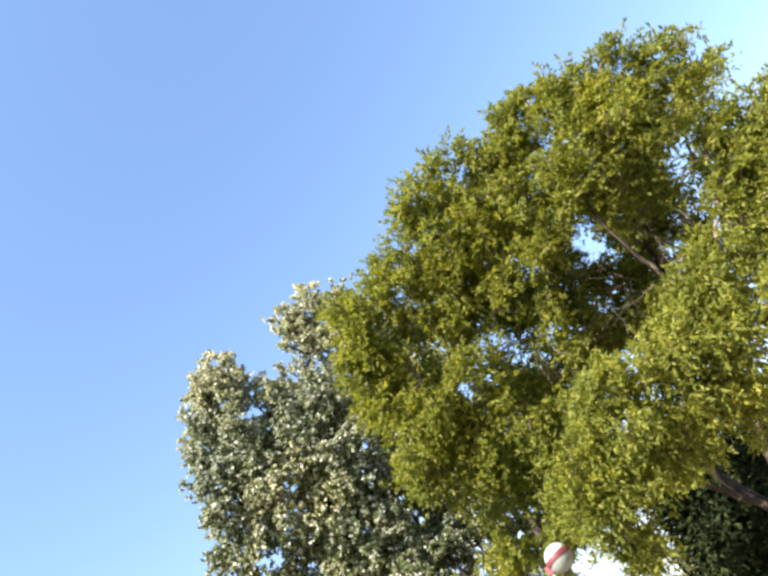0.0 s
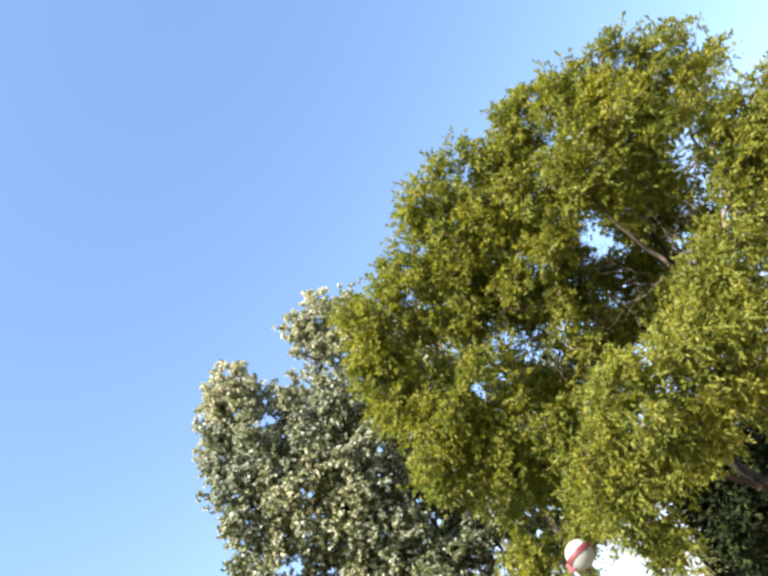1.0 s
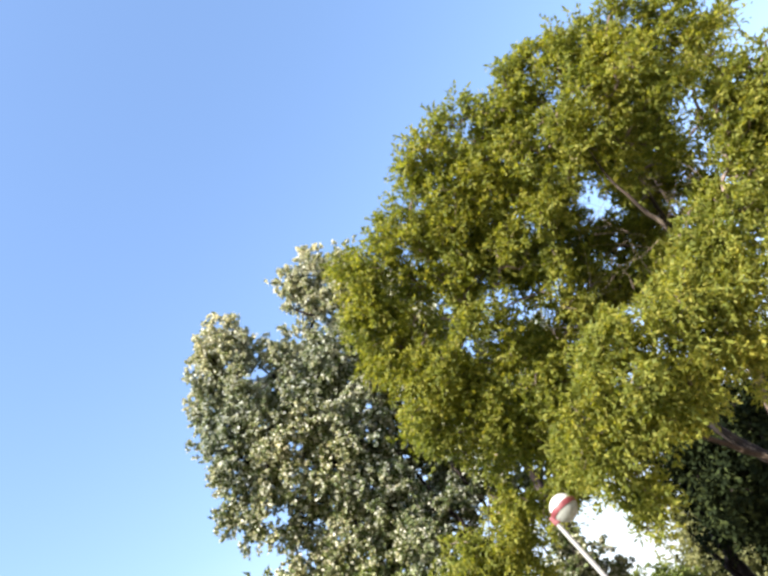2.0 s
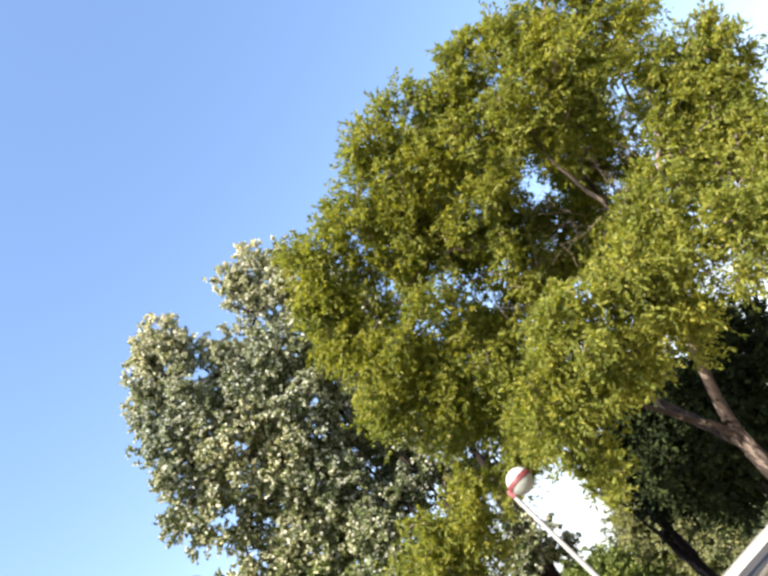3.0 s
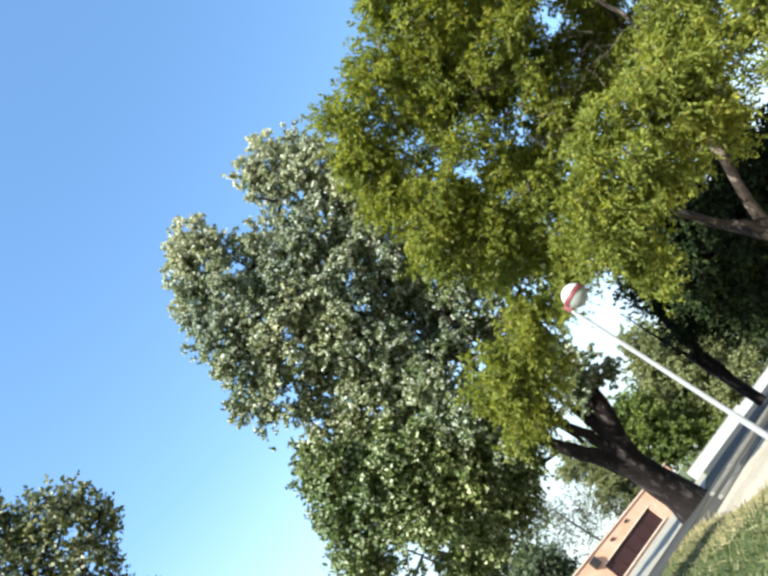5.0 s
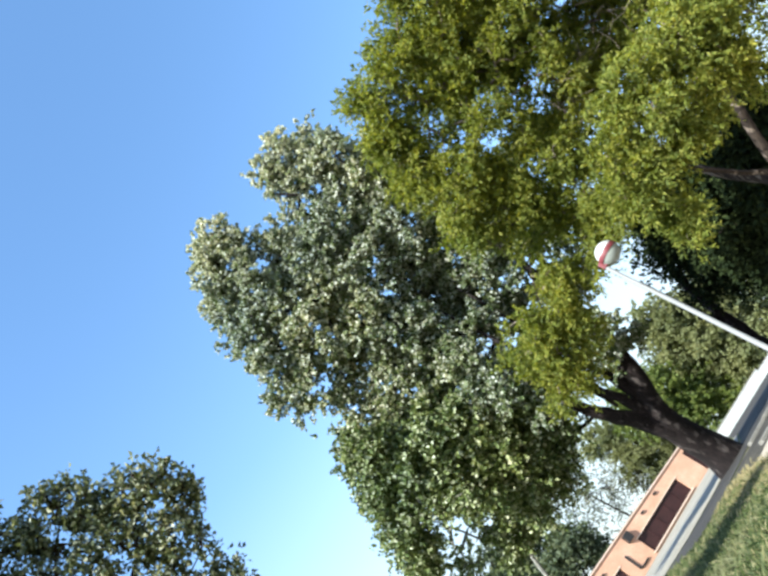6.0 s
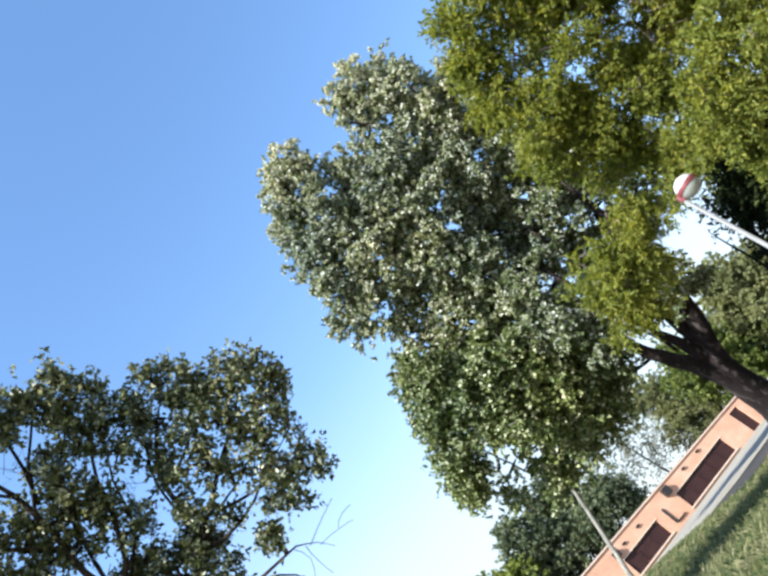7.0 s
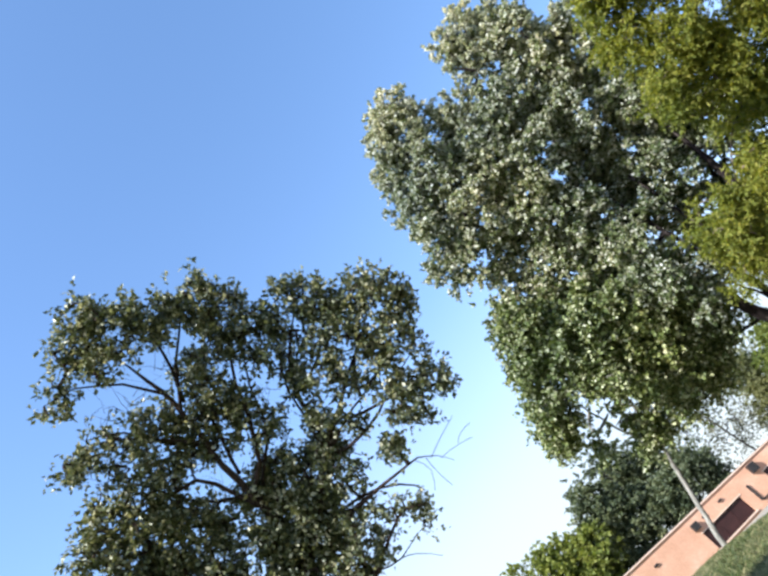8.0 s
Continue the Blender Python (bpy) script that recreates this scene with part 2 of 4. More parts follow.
def box(bm, x0, x1, y0, y1, z0, z1, bevel=0.0):
    made = bmesh.ops.create_cube(bm, size=1.0)["verts"]
    for v in made:
        v.co = Vector(((x0 + x1) / 2 + v.co.x * (x1 - x0), (y0 + y1) / 2 + v.co.y * (y1 - y0), (z0 + z1) / 2 + v.co.z * (z1 - z0)))
    if bevel:
        edges = list({e for v in made for e in v.link_edges})
        bmesh.ops.bevel(bm, geom=edges, offset=bevel, segments=2, affect="EDGES", profile=0.6)


def lathe(bm, profile, seg=24):
    """Turns (radius, height) pairs about the z axis."""
    rings = []
    for r, z in profile:
        if r < 1e-5:
            rings.append([bm.verts.new((0, 0, z))])
        else:
            rings.append([bm.verts.new((r * math.cos(2 * math.pi * i / seg), r * math.sin(2 * math.pi * i / seg), z)) for i in range(seg)])
    for a, b in zip(rings, rings[1:]):
        for i in range(seg):
            j = (i + 1) % seg
            if len(a) == 1 and len(b) > 1:
                bm.faces.new((a[0], b[i], b[j]))
            elif len(b) == 1 and len(a) > 1:
                bm.faces.new((a[i], a[j], b[0]))
            elif len(a) > 1:
                bm.faces.new((a[i], a[j], b[j], b[i]))


def tubes(paths, seg=5):
    """Arrays of tapered tubes along polylines of (x, y, z, radius)."""
    vs, fs, n = [], [], 0
    ang = np.linspace(0, 2 * math.pi, seg, endpoint=False)
    for pts in paths:
        pts = np.asarray(pts, float)
        p, r = pts[:, :3], pts[:, 3]
        d = np.gradient(p, axis=0)
        d /= np.linalg.norm(d, axis=1)[:, None] + 1e-9
        ref = np.where(np.abs(d[:, 2:3]) > 0.9, np.array([[1.0, 0, 0]]), np.array([[0, 0, 1.0]]))
        ref = ref[:1].repeat(len(p), 0)
        a = np.cross(d, ref)
        a /= np.linalg.norm(a, axis=1)[:, None] + 1e-9
        b = np.cross(d, a)
        ring = p[:, None] + r[:, None, None] * (np.cos(ang)[None, :, None] * a[:, None] + np.sin(ang)[None, :, None] * b[:, None])
        vs.append(ring.reshape(-1, 3))
        k = len(p)
        i, j = np.meshgrid(np.arange(k - 1), np.arange(seg), indexing="ij")
        j2 = (j + 1) % seg
        fs.append((n + np.stack([i * seg + j, i * seg + j2, (i + 1) * seg + j2, (i + 1) * seg + j], -1)).reshape(-1, 4))
        n += k * seg
    return np.concatenate(vs), np.concatenate(fs)


def smooth_line(pts, step=0.25, rng=None, wobble=0.0):
    """A rounded, slightly crooked polyline through (x, y, z, radius) points."""
    pts = np.asarray(pts, float)
    out = []
    for i in range(len(pts) - 1):
        p0, p1, p2, p3 = pts[max(i - 1, 0)], pts[i], pts[i + 1], pts[min(i + 2, len(pts) - 1)]
        n = max(2, int(np.linalg.norm(p2[:3] - p1[:3]) / step))
        for s in np.arange(n) / n:
            q = 0.5 * ((2 * p1) + (p2 - p0) * s + (2 * p0 - 5 * p1 + 4 * p2 - p3) * s**2 + (3 * p1 - p0 - 3 * p2 + p3) * s**3)
            out.append(q)
    out.append(pts[-1])
    out = np.array(out)
    if rng is not None and wobble:
        k = rng.normal(0, wobble, (len(out), 3))
        k[0] = 0
        out[:, :3] += k * np.minimum(1.0, out[:, 3:4] / 0.1 + 0.3)
    out[:, 3] = np.maximum(out[:, 3], 0.004)
    return out


def unit(a):
    return a / (np.linalg.norm(a, axis=-1, keepdims=True) + 1e-9)


def leaves(rng, centres, outward, count, spread, shoots, shoot_len, size, aspect, rise, pair):
    """Leaf blades, folded along the midrib, set along short shoots that spring from each centre."""
    n = len(centres)
    s_dir = unit(outward[:, None] * 0.6 + rng.normal(0, 0.75, (n, shoots, 3)) + np.array([0, 0, rise]))
    s_org = centres[:, None] + rng.normal(0, spread, (n, shoots, 3))
    per = max(1, count // (n * shoots))
    t = rng.random((n, shoots, per, 1))
    sag = np.array([0, 0, -1.0]) * (t**2) * shoot_len * 0.35
    pos = s_org[:, :, None] + s_dir[:, :, None] * t * shoot_len + sag + rng.normal(0, shoot_len * 0.05, (n, shoots, per, 3))
    d = unit(s_dir[:, :, None] * pair + rng.normal(0, 0.7, (n, shoots, per, 3)))
    face = outward[:, None, None] * 0.5 + np.array([0, 0, 0.5])
    nor = unit(rng.normal(0, 0.65, (n, shoots, per, 3)) + face)
    pos, d, nor = (a.reshape(-1, 3) for a in (pos, d, nor))
    side = unit(np.cross(d, nor))
    nor = np.cross(side, d)
    ln = size * rng.uniform(0.6, 1.3, (len(pos), 1))
    w = ln * aspect * 0.5
    mid = pos + d * ln * 0.45
    v = np.stack([pos, mid + side * w + nor * w * 0.45, pos + d * ln - nor * ln * 0.08, mid - side * w + nor * w * 0.45], 1)
    base = np.arange(len(pos))[:, None] * 4
    f = np.concatenate([base + np.array([0, 1, 2]), base + np.array([0, 2, 3])], 1).reshape(-1, 3)
    return v.reshape(-1, 3), f


def tree(name, label, place, trunk, limbs, lobes, bark, leaf, seed, boughs=600, count=60000, size=0.08, aspect=0.6,
         spread=0.12, shoots=5, shoot_len=0.35, rise=0.1, pair=0.8, twig=0.008, shell=0.4, category="tree", group="", stout=0.05,
         sprays=0, spray=(0.2, 0.3), loose=0.15, voids=(), bare=0, twig_bark=None):
    """A tree: trunk and limbs as given, boughs grown from them to points in the crown's lobes, and leaves on shoots."""
    rng = np.random.default_rng(seed)
    top = thing(name, label, category, place, group)
    org = np.array(place, float)
    lines = [smooth_line(trunk, 0.3, rng, 0.012)] + [smooth_line(l, 0.25, rng, 0.02) for l in limbs]
    nodes = [p[:3] for line in lines for p in line[2:]]
    lob = np.asarray([(*l, 1.0)[:5] for l in lobes], float)
    weight = lob[:, 3] ** 2.3 * lob[:, 4]
    pick = rng.choice(len(lob), boughs, p=weight / weight.sum())
    way = unit(rng.normal(0, 1, (boughs, 3)))
    reach = rng.random((boughs, 1)) ** shell
    centres = lob[pick, :3] + way * lob[pick, 3:4] * reach * rng.uniform(0.8, 1.0, (boughs, 1))
    if sprays:
        # most boughs gather in sprays spread evenly over each lobe, with gaps between them
        share = np.maximum(2, np.round(weight / weight.sum() * sprays)).astype(int)
        hubs, ways = [], []
        for one, n in zip(lob, share):
            k = np.arange(n) + 0.5
            phi, z = k * 2.39996 + rng.random() * 6.28, 1 - 2 * k / n
            flat = np.sqrt(1 - z * z)
            w = unit(np.stack([flat * np.cos(phi), flat * np.sin(phi), z], 1) + rng.normal(0, 0.25, (n, 3)))
            hubs.append(one[:3] + w * one[3] * (0.94 - 0.5 * rng.random((n, 1)) ** 1.5))
            ways.append(w)
        hubs, ways = np.concatenate(hubs), np.concatenate(ways)
        stretch = unit(ways * 0.7 + np.array([0, 0, 0.8]) + rng.normal(0, 0.25, ways.shape)) * spray[1]
        of = rng.integers(0, len(hubs), boughs)
        near = hubs[of] + rng.normal(0, spray[0], (boughs, 3)) + stretch[of] * rng.uniform(-1.3, 0.5, (boughs, 1))
        free = rng.random(boughs) < loose
        centres = np.where(free[:, None], centres, near)
        way = np.where(free[:, None], way, ways[of])
    outward = unit(way + 0.6 * unit(centres - lob[:, :3].mean(0)))
    boughs = len(centres)
    # boughs reach from the nearest wood to each leafy point
    net = np.array(nodes)
    order = np.argsort([np.min(np.linalg.norm(net - c, axis=1)) for c in centres])
    arr = np.zeros((len(net) + boughs * 4, 3))
    arr[: len(net)] = net
    used = len(net)
    links = []
    for i in order:
        c = centres[i]
        dist = np.linalg.norm(arr[:used] - c, axis=1)
        j = int(np.argmin(dist))
        a = arr[j]
        far = dist[j]
        bend = rng.normal(0, 0.08 * far, 3) + np.array([0, 0, 0.06 * far])
        q1, q2 = a + (c - a) * 0.36 + bend, a + (c - a) * 0.7 + bend * 0.7
        arr[used], arr[used + 1], arr[used + 2] = q1, q2, c
        links.append((j, used, used + 1, used + 2))
        used += 3
    load = np.zeros(used)
    for j, a, b, c in reversed(links):
        load[c] += 1
        load[b] += load[c]
        load[a] += load[b]
        load[j] += load[a]
    lines2 = []
    for j, a, b, c in links:
        r = lambda k: min(stout, twig * load[k] ** 0.5 + 0.002)  # noqa: E731
        r0 = r(a) * 1.1
        lines2.append(np.array([[*arr[j], r0], [*arr[a], r(a)], [*arr[b], r(b)], [*arr[c], twig * 0.5]]))
    for vx, vy, vz, vr in voids if bare else ():
        # bare twigs that cross the openings
        for _ in range(bare // len(voids)):
            mid = np.array([vx, vy, vz]) + rng.normal(0, vr * 0.5, 3)
            way_up = unit(rng.normal(0, 0.6, 3) + np.array([0, 0, 0.7])) * vr * rng.uniform(0.5, 1.3)
            bow = rng.normal(0, vr * 0.2, 3)
            thick = twig * rng.uniform(0.35, 0.9)
            lines2.append(np.array([[*(mid - way_up), thick], [*(mid + bow), thick * 0.75], [*(mid + way_up + bow * 0.5), thick * 0.45], [*(mid + way_up * 1.5), thick * 0.2]]))
    v, f = tubes(lines[:1], 14)
    mesh_object("trunk", v - org, f, bark, top, smooth=True)
    for line in lines[1:]:
        v, f = tubes([line], 9)
        mesh_object("limb", v - org, f, bark, top, smooth=True)
    v, f = tubes(lines2, 4)
    tagged(mesh_object("branchwork", v - org, f, twig_bark or bark, top, smooth=True), kind="stuff")
    for vx, vy, vz, vr in voids:
        # openings in the crown where only twigs cross
        keep = np.linalg.norm(centres - np.array([vx, vy, vz]), axis=1) > vr * rng.uniform(0.8, 1.15, len(centres))
        centres, outward = centres[keep], outward[keep]
    v, f = leaves(rng, centres, outward, count, spread, shoots, shoot_len, size, aspect, rise, pair)
    tagged(mesh_object("crown", v - org, f, leaf, top), kind="stuff")
    return top


def rise(x, y):
    """Height of the ground: it climbs gently away from the path and dips before the building."""
    d = math.hypot(x, y)
    s = lambda a, b: (lambda q: q * q * (3 - 2 * q))(min(1.0, max(0.0, (d - a) / (b - a))))  # noqa: E731
    ease = lambda v, a, b: (lambda p: p * p * (3 - 2 * p))(min(1.0, max(0.0, (v - a) / (b - a))))  # noqa: E731
    mound = 0.38 * ease(x, 4.2, 0.6) * ease(y, 11.0, 18.0) * ease(y, 34.0, 25.0) * ease(x, -24.0, -12.0)
    return mound + 0.30 * s(0.0, 10.5) + 0.2 * s(10.0, 24.0) - 0.42 * s(27.0, 46.0)


def sheet(name, outline, mat, lift, label, cut=3.0):
    """A flat patch that follows the ground."""
    bm = bmesh.new()
    bm.faces.new([bm.verts.new((x, y, 0)) for x, y in outline])
    bmesh.ops.triangulate(bm, faces=bm.faces)
    for _ in range(6):
        long = [e for e in bm.edges if e.calc_length() > cut]
        if not long:
            break
        bmesh.ops.subdivide_edges(bm, edges=long, cuts=1, use_grid_fill=False)
        bmesh.ops.triangulate(bm, faces=bm.faces)
    for v in bm.verts:
        v.co.z = rise(v.co.x, v.co.y) + lift
    return tagged(part(name, bm, mat), label, name.replace("_", " "), kind="structure")


# ---------------------------------------------------------------- ground
bm = bmesh.new()
axis = [-2500, -800, -300, -120] + [-60 + 2 * i for i in range(61)] + [120, 300, 800, 2500]
grid = [[bm.verts.new((x, y, rise(x, y))) for x in axis] for y in axis]
for j in range(len(axis) - 1):
    for i in range(len(axis) - 1):
        bm.faces.new((grid[j][i], grid[j][i + 1], grid[j + 1][i + 1], grid[j + 1][i]))
tagged(part("ground", bm, LAWN, smooth=True), "patchy park lawn of green and straw-dry grass", "ground", kind="structure")
sheet("earth_path", [(4.0, -6), (3.9, 10.3), (4.2, 12.3), (5.0, 14.6), (8.0, 15.5), (40, 19.4), (40, -6)], EARTH, 0.02, "pale beige path of trodden sandy earth")
sheet("dry_verge", [(2.9, 7.0), (3.98, 7.0), (3.88, 10.3), (4.18, 12.3), (4.95, 14.5), (5.5, 16.4), (4.4, 17.0), (3.5, 15.0), (3.0, 12.0)], STRAW, 0.026, "strip of straw-dry trampled grass beside the path")
sheet("verge", [(3.3, 12.4), (4.2, 12.5), (5.0, 14.62), (8.0, 15.6), (40, 19.5), (40, 23.4), (8.0, 18.3), (4.6, 17.0), (3.4, 15.5)], SOIL, 0.012, "soil strip with dry litter along the kerb, its colour darkened for tree shade")
sheet("road", [(3.2, 16.8), (4.6, 17.2), (8.0, 18.5), (48, 25.0), (48, 32.6), (33.6, 44.3), (25.6, 50.6), (12.6, 27.0), (9.2, 21.5), (6.8, 20.2), (3.4, 20.0)], ASPHALT, 0.016, "dark worn asphalt road in tree shade")
sheet("pavement", [(3.4, 20.1), (6.8, 20.3), (9.15, 21.6), (12.5, 27.0), (25.5, 50.7), (24.5, 51.6), (8.6, 50.5), (5.6, 38), (3.2, 26)], CONCRETE, 0.03, "pale worn concrete forecourt before the building")


def kerb(a, b, label):
    """A row of kerb stones from a to b."""
    run = thing("kerb", label, "kerb", (a[0], a[1], rise(*a)), kind="structure")
    a, b = Vector((*a, 0)), Vector((*b, 0))
    n = int((b - a).length / 1.0)
    d = (b - a).normalized()
    bm = bmesh.new()
    box(bm, 0.006, 0.994, -0.08, 0.08, -0.08, 0.09, 0.018)
    me = bpy.data.meshes.new("kerb_stone")
    bm.to_mesh(me)
    bm.free()
    me.materials.append(KERB)
    for k in range(n):
        q = a + d * k
        stone = new("kerb_stone", me)
        stone.parent = run
        stone.location = (q.x - a.x, q.y - a.y, rise(q.x, q.y) - rise(a.x, a.y) + 0.01 * math.sin(k * 1.7))
        stone.rotation_euler = (0, 0, math.atan2(d.y, d.x))


kerb((5.9, 15.4), (38.0, 20.2), "pale concrete kerb stones along the path")
kerb((7.0, 17.6), (38.0, 22.6), "pale concrete kerb stones along the asphalt road")


# ---------------------------------------------------------------- trees
SHADE_LEFT_LOBES = [
    (4.49, 8.69, 9.12, 0.58), (4.19, 9.31, 8.63, 0.54), (3.99, 9.79, 8.07, 0.50), (4.11, 10.24, 7.52, 0.49), (4.23, 10.60, 6.89, 0.49), (4.18, 10.93, 6.56, 0.27),
    (5.30, 8.40, 9.24, 0.50), (5.60, 7.93, 9.72, 0.42), (6.14, 7.56, 9.79, 0.50), (6.82, 7.19, 9.76, 0.57), (6.39, 7.75, 8.95, 0.64), (5.06, 8.90, 8.53, 0.40),
    (4.52, 9.39, 8.02, 0.47), (4.56, 9.73, 7.30, 0.50), (5.27, 9.20, 7.44, 0.39), (5.03, 9.93, 6.80, 0.50), (4.87, 10.51, 6.27, 0.34), (5.79, 9.56, 6.73, 0.46),
    (6.04, 9.03, 7.30, 0.35),
]
SHADE_TOP_LOBES = [
    (7.51, 6.91, 9.48, 0.49), (7.84, 6.26, 9.66, 0.40), (7.41, 7.28, 8.82, 0.62), (8.35, 5.98, 9.33, 0.46), (8.09, 6.46, 8.64, 0.60), (8.90, 5.70, 8.96, 0.44),
    (9.41, 5.33, 8.73, 0.48), (9.77, 5.39, 8.44, 0.39), (10.34, 5.24, 7.93, 0.40), (9.71, 5.65, 7.87, 0.42), (8.74, 5.87, 8.24, 0.58), (9.17, 6.10, 7.56, 0.48),
    (7.98, 6.93, 7.88, 0.55), (8.76, 6.63, 7.72, 0.49), (8.37, 7.19, 7.37, 0.33, 0.8), (9.15, 6.89, 7.20, 0.28, 0.5), (7.37, 7.58, 7.88, 0.39), (6.81, 7.86, 8.25, 0.37),
    (7.16, 8.39, 7.14, 0.24), (6.99, 8.80, 6.80, 0.27, 0.8),
]
SHADE_RIGHT_LOBES = [
    (10.26, 5.68, 6.54, 0.53), (9.95, 6.05, 6.65, 0.42), (10.14, 6.24, 6.01, 0.63), (9.67, 6.66, 6.32, 0.31, 0.8), (9.34, 6.73, 5.66, 0.48), (8.78, 7.01, 5.70, 0.31),
    (9.07, 7.06, 5.00, 0.49), (8.29, 7.19, 5.17, 0.49), (7.75, 7.29, 5.25, 0.37), (8.08, 7.36, 4.48, 0.50), (7.38, 7.43, 4.69, 0.55), (6.93, 7.40, 5.00, 0.32),
    (10.59, 5.64, 6.06, 0.54), (10.20, 6.10, 5.48, 0.53), (9.69, 6.64, 5.06, 0.49), (9.92, 6.06, 4.80, 0.45), (9.68, 6.31, 4.22, 0.44), (9.22, 6.58, 4.23, 0.35),
    (9.16, 6.75, 3.81, 0.25), (10.27, 5.92, 4.29, 0.45), (8.51, 6.44, 4.26, 0.32, 1.0), (8.84, 6.32, 4.14, 0.35, 1.0), (8.45, 6.65, 3.99, 0.30, 1.0), (8.64, 6.67, 3.79, 0.35, 1.0),
    (8.23, 6.66, 4.18, 0.22, 0.8), (7.98, 7.12, 3.68, 0.20, 0.9), (8.97, 6.47, 3.80, 0.40, 1.0), (9.29, 6.14, 4.02, 0.40, 1.0),
]
SHADE_FRONT_LOBES = [
    (6.42, 7.64, 4.89, 0.46), (5.95, 7.76, 5.06, 0.42), (6.83, 7.86, 4.40, 0.54), (7.49, 7.74, 4.11, 0.46), (5.60, 8.19, 4.81, 0.43), (5.99, 8.09, 4.52, 0.54),
    (6.41, 8.17, 4.16, 0.39), (6.91, 8.02, 4.01, 0.29), (7.39, 8.08, 3.81, 0.21), (5.25, 8.65, 4.53, 0.39), (5.66, 8.57, 4.21, 0.43), (6.02, 8.54, 4.01, 0.24),
    (5.03, 9.06, 4.22, 0.32), (5.32, 8.94, 4.01, 0.24), (5.48, 9.36, 3.62, 0.17), (5.38, 9.61, 3.41, 0.14), (5.53, 11.16, 5.00, 0.24), (4.86, 11.81, 5.19, 0.26),
    (5.67, 11.24, 4.67, 0.17),
]
SHADE_BACK_LOBES = [
    (6.21, 10.84, 6.52, 0.51, 0.3), (6.86, 10.26, 6.74, 0.51, 1.3), (6.09, 11.63, 5.90, 0.51, 0.3), (5.60, 11.66, 6.17, 0.42, 0.3), (7.37, 9.42, 8.29, 0.72, 1.1), (6.61, 9.79, 8.84, 0.74, 1),
    (8.63, 9.34, 8.08, 0.74, 1), (8.86, 9.41, 6.90, 0.75, 1.2), (7.76, 9.62, 6.72, 0.68, 1.3), (9.94, 8.86, 7.46, 0.78, 0.8), (10.74, 8.33, 7.53, 0.58, 0.5), (11.55, 7.45, 7.82, 0.48, 0.4),
    (10.28, 8.59, 8.17, 0.85, 0.9), (9.10, 8.55, 9.76, 1.14, 0.6), (7.74, 8.90, 9.74, 0.91, 0.7), (10.51, 7.46, 9.25, 1.10, 0.6), (6.44, 9.05, 9.43, 0.73, 1), (10.86, 8.43, 6.39, 0.83, 0.5),
    (12.29, 7.87, 6.91, 0.87, 0.5), (8.67, 8.73, 5.83, 0.64, 0.9), (11.93, 6.69, 8.63, 0.40, 0.8), (11.78, 7.13, 8.20, 0.36, 0.8), (12.37, 6.36, 8.75, 0.35, 0.8),
]
SHADE_INNER_LOBES = [
    (6.20, 9.90, 6.06, 0.56, 1), (5.83, 10.49, 5.35, 0.47, 1), (5.59, 10.84, 5.78, 0.44, 0.8), (6.54, 10.16, 5.38, 0.52, 1), (5.69, 11.07, 4.93, 0.34, 0.8), (6.93, 9.68, 6.30, 0.53, 0.8),
    (5.80, 10.17, 4.68, 0.40, 0.8), (5.13, 11.23, 5.87, 0.39, 0.7),
    (5.76, 8.29, 8.89, 0.34, 0.8), (6.02, 8.41, 8.26, 0.36, 0.8), (5.58, 8.75, 8.18, 0.34, 0.8), (6.61, 8.13, 7.98, 0.32, 0.8), (6.11, 8.65, 7.71, 0.30, 0.7),
    (6.91, 8.41, 7.39, 0.26, 0.6), (4.87, 10.08, 6.79, 0.34, 0.9), (5.25, 10.24, 6.28, 0.34, 0.9), (4.72, 10.58, 6.36, 0.30, 0.9), (5.58, 9.63, 6.05, 0.26, 0.8),
]
HANGING_LOBES = [
    (4.00, 12.06, 4.95, 0.46), (4.59, 11.86, 5.02, 0.37, 0.8), (3.53, 12.33, 4.91, 0.44), (3.88, 12.27, 4.50, 0.53), (4.30, 12.18, 4.30, 0.42), (3.35, 12.55, 4.47, 0.42),
    (3.49, 12.62, 4.02, 0.42), (3.18, 12.85, 3.90, 0.25), (4.06, 12.52, 3.94, 0.33), (3.13, 12.54, 4.88, 0.20), (4.72, 11.99, 4.69, 0.30, 0.8), (5.08, 11.55, 4.70, 0.20, 0.6),
]
SHADE_VOIDS = [
    (5.70, 8.51, 8.24, 0.19), (6.34, 8.49, 8.18, 0.14), (7.32, 8.13, 7.64, 0.24), (6.73, 8.52, 7.59, 0.16), (7.89, 7.89, 7.07, 0.37), (7.85, 8.14, 6.34, 0.38),
    (7.49, 8.64, 6.66, 0.31), (9.54, 6.56, 7.00, 0.23), (9.04, 6.87, 6.34, 0.24), (8.48, 7.08, 6.14, 0.25), (8.68, 7.19, 6.85, 0.21), (6.46, 8.79, 6.34, 0.28),
    (6.02, 9.94, 5.85, 0.25), (6.41, 9.55, 9.23, 0.10), (9.29, 9.21, 8.13, 0.18), (11.15, 8.06, 7.57, 0.23),
]
